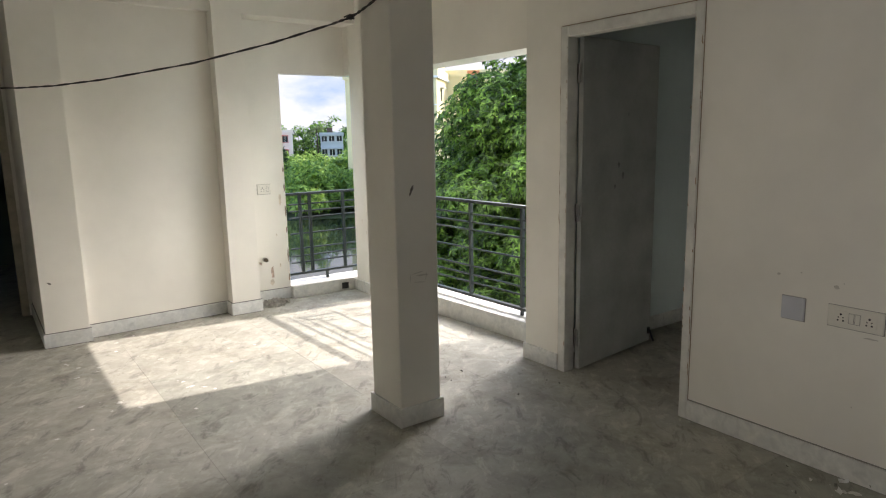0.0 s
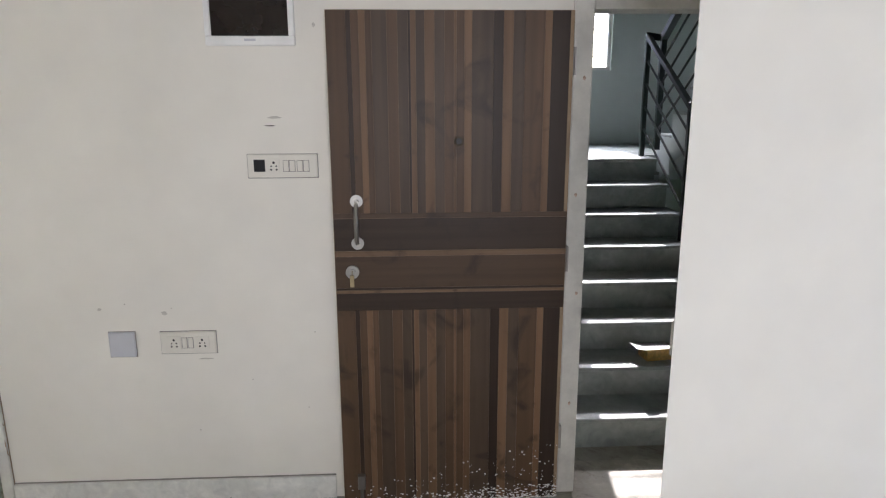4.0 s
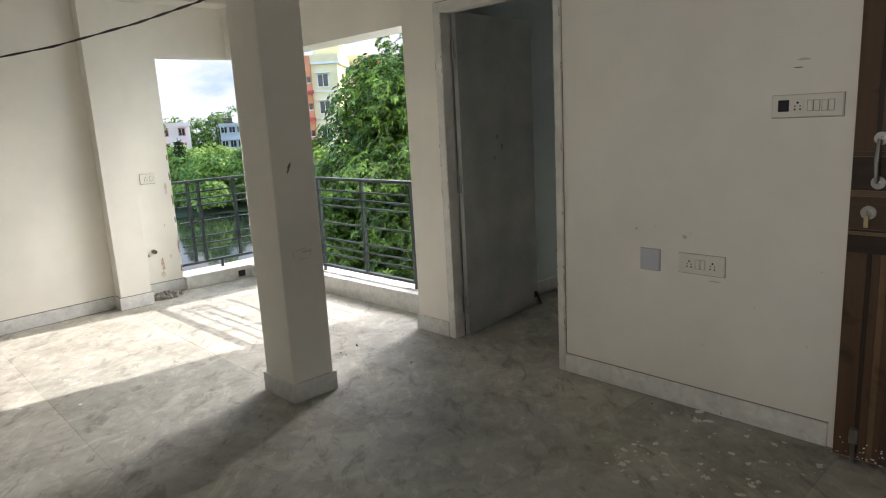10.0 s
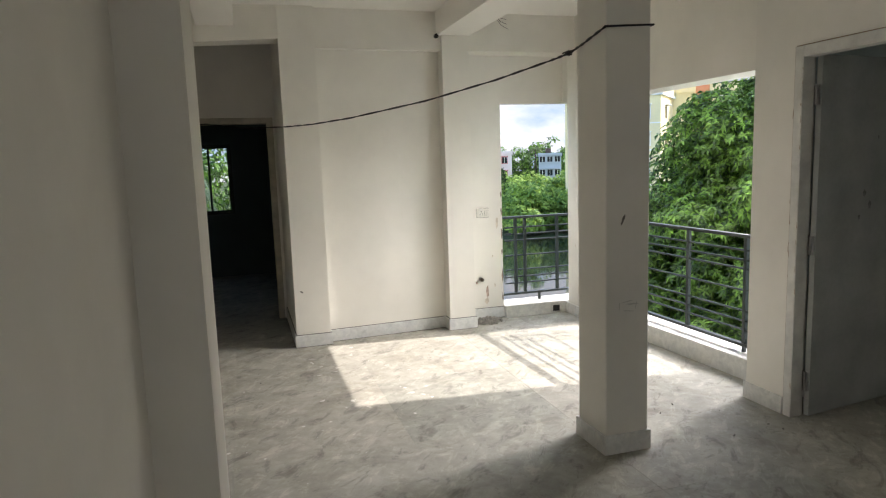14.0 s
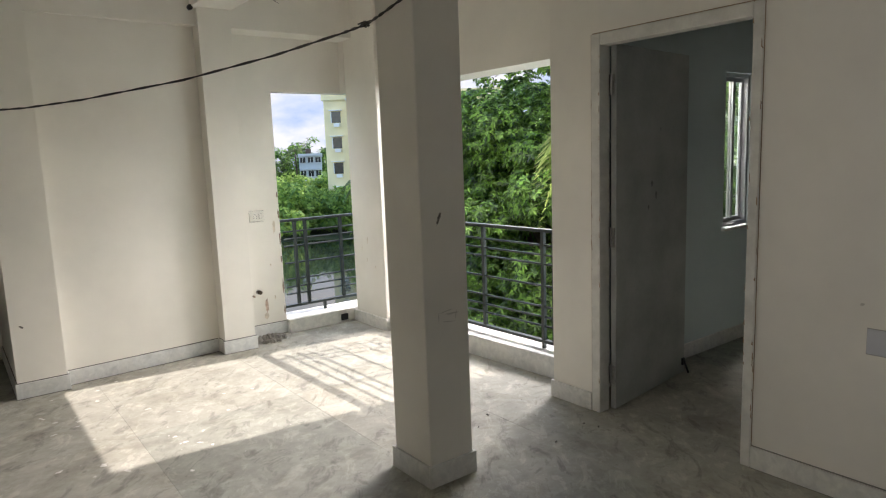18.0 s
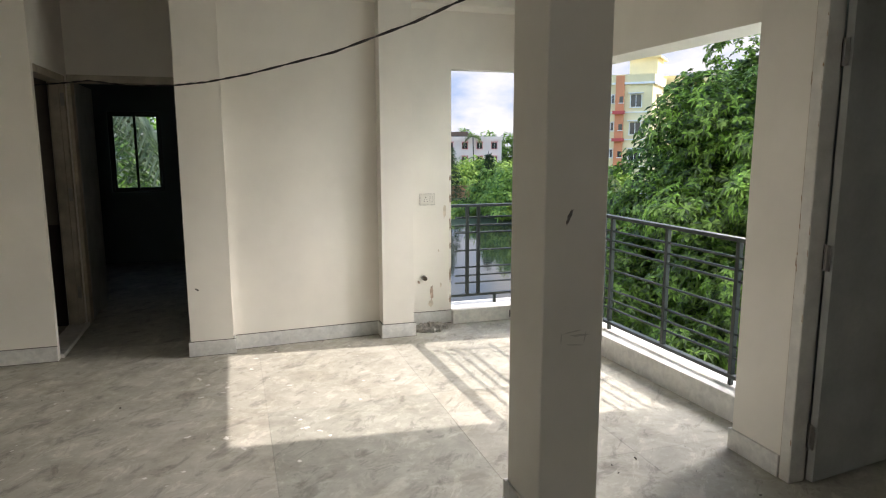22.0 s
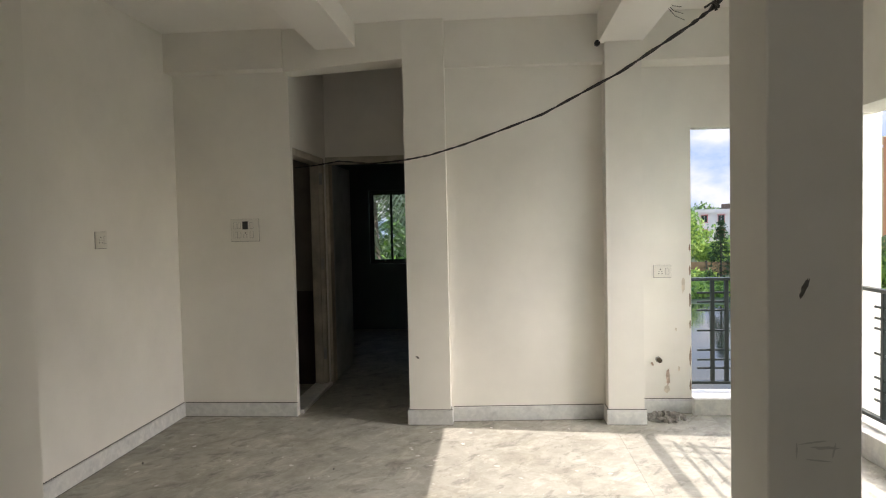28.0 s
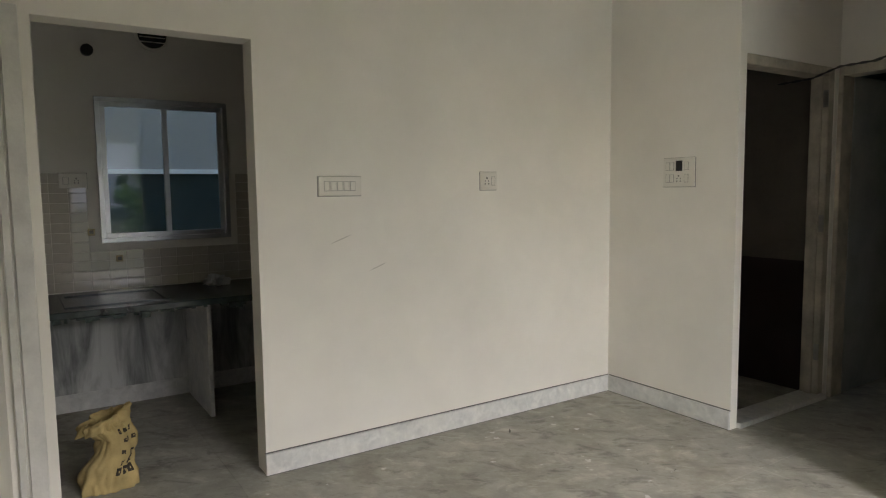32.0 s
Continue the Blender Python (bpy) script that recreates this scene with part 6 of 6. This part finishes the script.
def boundary_wall():
    w = thing("boundary_wall", label="ochre brick boundary wall with posts on the far bank", category="wall", kind="structure")
    for k in range(14):
        x = 14 + 3.0 * k
        solid("panel", (x, x + 2.75, 99.5, 99.7, GZ, GZ + 1.9), OCHRE, w)
        solid("post", (x - 0.25, x, 99.4, 99.8, GZ, GZ + 2.1), BARK, w)


boundary_wall()

# ---- buildings ----
CREAM = mat("cream_house_paint", (0.86, 0.74, 0.43), 0.85, var=0.06, scale=0.5, grain=5, bump=0.02)
ORANGE = mat("orange_house_paint", (0.74, 0.29, 0.14), 0.85, var=0.08, scale=0.5, grain=5, bump=0.02)
REDP = mat("red_house_paint", (0.60, 0.10, 0.09), 0.85, var=0.08, scale=0.5, grain=5, bump=0.02)
PINK = mat("pink_house_paint", (0.85, 0.72, 0.64), 0.85, var=0.08, scale=0.4, grain=5, bump=0.02)
BLUE = mat("grey_blue_house_paint", (0.42, 0.47, 0.48), 0.85, var=0.08, scale=0.4, grain=5, bump=0.02)
DULLFRAME = mat("weathered_white_frame", (0.50, 0.52, 0.52), 0.8, var=0.1, scale=2, grain=8, bump=0)
DARKWIN = mat("dark_window_glass", (0.03, 0.035, 0.04), 0.15, var=0.3, scale=2, grain=8, bump=0)


def far_window(parent, x, z, w, h, frame, shade=True):
    """A recessed window on a facade that faces -y at y = 0, with frame, sill, shade and panes."""
    win = thing("window")
    win.parent = parent
    for d in ((x - 0.08, x, z, z + h), (x + w, x + w + 0.08, z, z + h), (x - 0.08, x + w + 0.08, z + h, z + h + 0.08)):
        solid("frame", (d[0], d[1], -0.07, 0.05, d[2], d[3]), frame, win)
    solid("sill", (x - 0.12, x + w + 0.12, -0.14, 0.05, z - 0.09, z), frame, win)
    for k in range(2):
        solid("pane", (x + w * k / 2 + 0.03, x + w * (k + 1) / 2 - 0.03, -0.012 - 0.015 * k, 0.02, z + 0.03, z + h - 0.03), DARKWIN, win)
    solid("mullion", (x + w / 2 - 0.03, x + w / 2 + 0.03, -0.04, 0.02, z, z + h), PAPER, win)
    if shade:
        solid("shade", (x - 0.2, x + w + 0.2, -0.5, 0.0, z + h + 0.1, z + h + 0.18), frame, win)


def apartment_block():
    """Cream block with orange pilasters; its main face looks along its own -y."""
    b = thing("apartment_block", 39.2, 68.3, GZ, "cream five-storey apartment block with orange pilasters and red shades", "building", rz=-45)
    H = 15.05
    solid("wall", (0, 7.9, 0, 14, 0, H), CREAM, b, "cream painted walls")
    solid("parapet", (-0.2, 8.1, -0.2, 14.2, H + 0.06, H + 0.9), CREAM, b, "cream parapet")
    solid("parapet_band", (-0.28, 8.18, -0.28, 14.28, H - 0.15, H + 0.06), PAPER, b)
    for x0, x1 in ((0.0, 1.3), (4.0, 4.9)):
        solid("pilaster", (x0, x1, -0.35, 0.0, 0, H + 0.8), ORANGE, b, "orange pilaster")
    for k in range(5):
        z = 0.57 + 2.97 * k
        far_window(b, 1.62, z, 1.15, 1.35, PAPER)
        far_window(b, 3.2, z + 0.45, 0.6, 0.9, PAPER, False)
        far_window(b, 5.6, z, 1.15, 1.35, PAPER)
        w = thing("window")
        w.parent = b
        w.matrix_local = pose(0, -0.35, 0)
        for x in (0.55, 4.45):
            solid("pane", (x, x + 0.4, -0.02, 0.02, z + 0.5, z + 1.15), DARKWIN, w)
            solid("sill", (x - 0.1, x + 0.5, -0.12, 0.02, z + 0.40, z + 0.48), PAPER, w)
        solid("balcony_shade", (3.85, 5.1, -0.95, -0.36, z - 0.75, z - 0.4), REDP, b, "red concrete shade")
        solid("floor_band", (0, 7.92, -0.06, 0.0, z - 0.60, z - 0.48), PAPER, b)
        s = thing("window")
        s.parent = b
        solid("pane", (7.88, 7.93, 2.8, 3.8, z, z + 1.35), DARKWIN, s)
        solid("shade", (7.9, 8.4, 2.3, 4.2, z + 1.45, z + 1.53), PAPER, s)
    side = thing("side_wing")
    side.parent = b
    side.matrix_local = pose(-3.2, 0.8, 0)
    solid("side_wall", (0, 3.2, 0, 9, 0, H), CREAM, side, "cream painted walls")
    solid("side_parapet", (-0.2, 3.2, -0.2, 9.2, H, H + 0.8), CREAM, side)
    for k in range(5):
        z = 0.57 + 2.97 * k
        solid("side_pane", (0.9, 2.0, -0.03, 0.02, z, z + 1.3), DARKWIN, side)
        solid("side_frame", (0.8, 0.9, -0.06, 0.02, z, z + 1.3), PAPER, side)
        solid("side_shade", (0.7, 2.2, -0.45, 0.02, z + 1.4, z + 1.48), PAPER, side)
        solid("cooler", (1.2, 1.9, -0.35, -0.03, z - 0.45, z - 0.05), PAPER, side)
    solid("roof_room", (4.5, 7.6, 4, 8, H + 0.9, H + 3.0), CREAM, b, "cream roof room")
    solid("roof_slab", (4.1, 8.0, 3.6, 8.4, H + 3.0, H + 3.25), CREAM, b)
    solid("wing", (7.9, 17, 8.0, 20, 0, H + 0.5), CREAM, b, "cream wing")
    solid("wing_parapet", (7.7, 17.2, 7.8, 20.2, H + 0.5, H + 1.3), CREAM, b)
    solid("wing_pilaster", (10.5, 12.0, 7.65, 8.0, 0, H + 1.2), ORANGE, b, "orange pilaster")

apartment_block()


def far_house(x, y, w, d, h, rz, paint, label, rows, cols, roof=True):
    b = thing("house", x, y, GZ, label, "building", "houses across the pond", rz=rz)
    solid("wall", (0, w, 0, d, 0, h), paint, b)
    solid("parapet", (-0.2, w + 0.2, -0.2, d + 0.2, h, h + 0.8), paint, b)
    for i in range(cols):
        for j in range(rows):
            far_window(b, w * (i + 0.5) / cols - 0.6, 1.2 + 3.1 * j, 1.2, 1.4, REDP if paint is PINK else DULLFRAME)
    if roof:
        solid("roof_room", (w * 0.3, w * 0.55, d * 0.3, d * 0.7, h + 0.8, h + 1.9), BARK, b)


far_house(43.5, 144, 16.5, 9, 9.3, -19, PINK, "pale pink three-storey block beyond the trees", 3, 5)
far_house(65.0, 137.0, 5.0, 8, 8.6, -26, BLUE, "grey-blue house beyond the trees", 3, 3)
far_house(20, 190, 18, 9, 9.0, -8, CREAM, "distant cream house beyond the trees", 3, 4, False)

# ---- floor slabs, last ----
def slabs(parent, xs, ys, seed):
    """Marble slabs laid on the floor base, one object each, joints of about 2 mm."""
    rng = random.Random(seed)
    shapes = {}
    for i, (x0, x1) in enumerate(zip(xs, xs[1:])):
        for y0, y1 in zip(ys, ys[1:]):
            w, l = round(x1 - x0, 4), round(y1 - y0, 4)
            if (w, l) not in shapes:
                bm = bmesh.new()
                box(bm, 0.0005, w - 0.0005, 0.0005, l - 0.0005, -0.012, 0)
                shapes[w, l] = mesh_of("slab", bm, FLOOR, 0.0004)
            ob = new("slab", shapes[w, l])
            ob.parent = bpy.data.objects[parent]
            ob.matrix_local = pose(x0, y0, rng.uniform(-0.0006, 0.0))


slabs("floor", [-3.1, -1.99, -0.88, 0.23, 1.2, 2.17, 2.90, 3.60], [-2.6, -1.7, -0.708, 0.24, 1.13, 2.06, 3.0, 4.05, 5.1, 5.67], 1)
slabs("floor", [-3.1, -1.9, -0.7, 0.5, 1.44, 2.387], [5.67, 6.6, 7.6, 8.6, 9.65], 2)
slabs("floor_bedroom", [3.60, 4.6, 5.7, 6.8], [-0.6, 0.16, 1.13, 2.06, 2.89], 3)
slabs("floor_landing", [3.60, 4.6, 5.7, 6.9], [-2.6, -1.6, -0.6], 4)
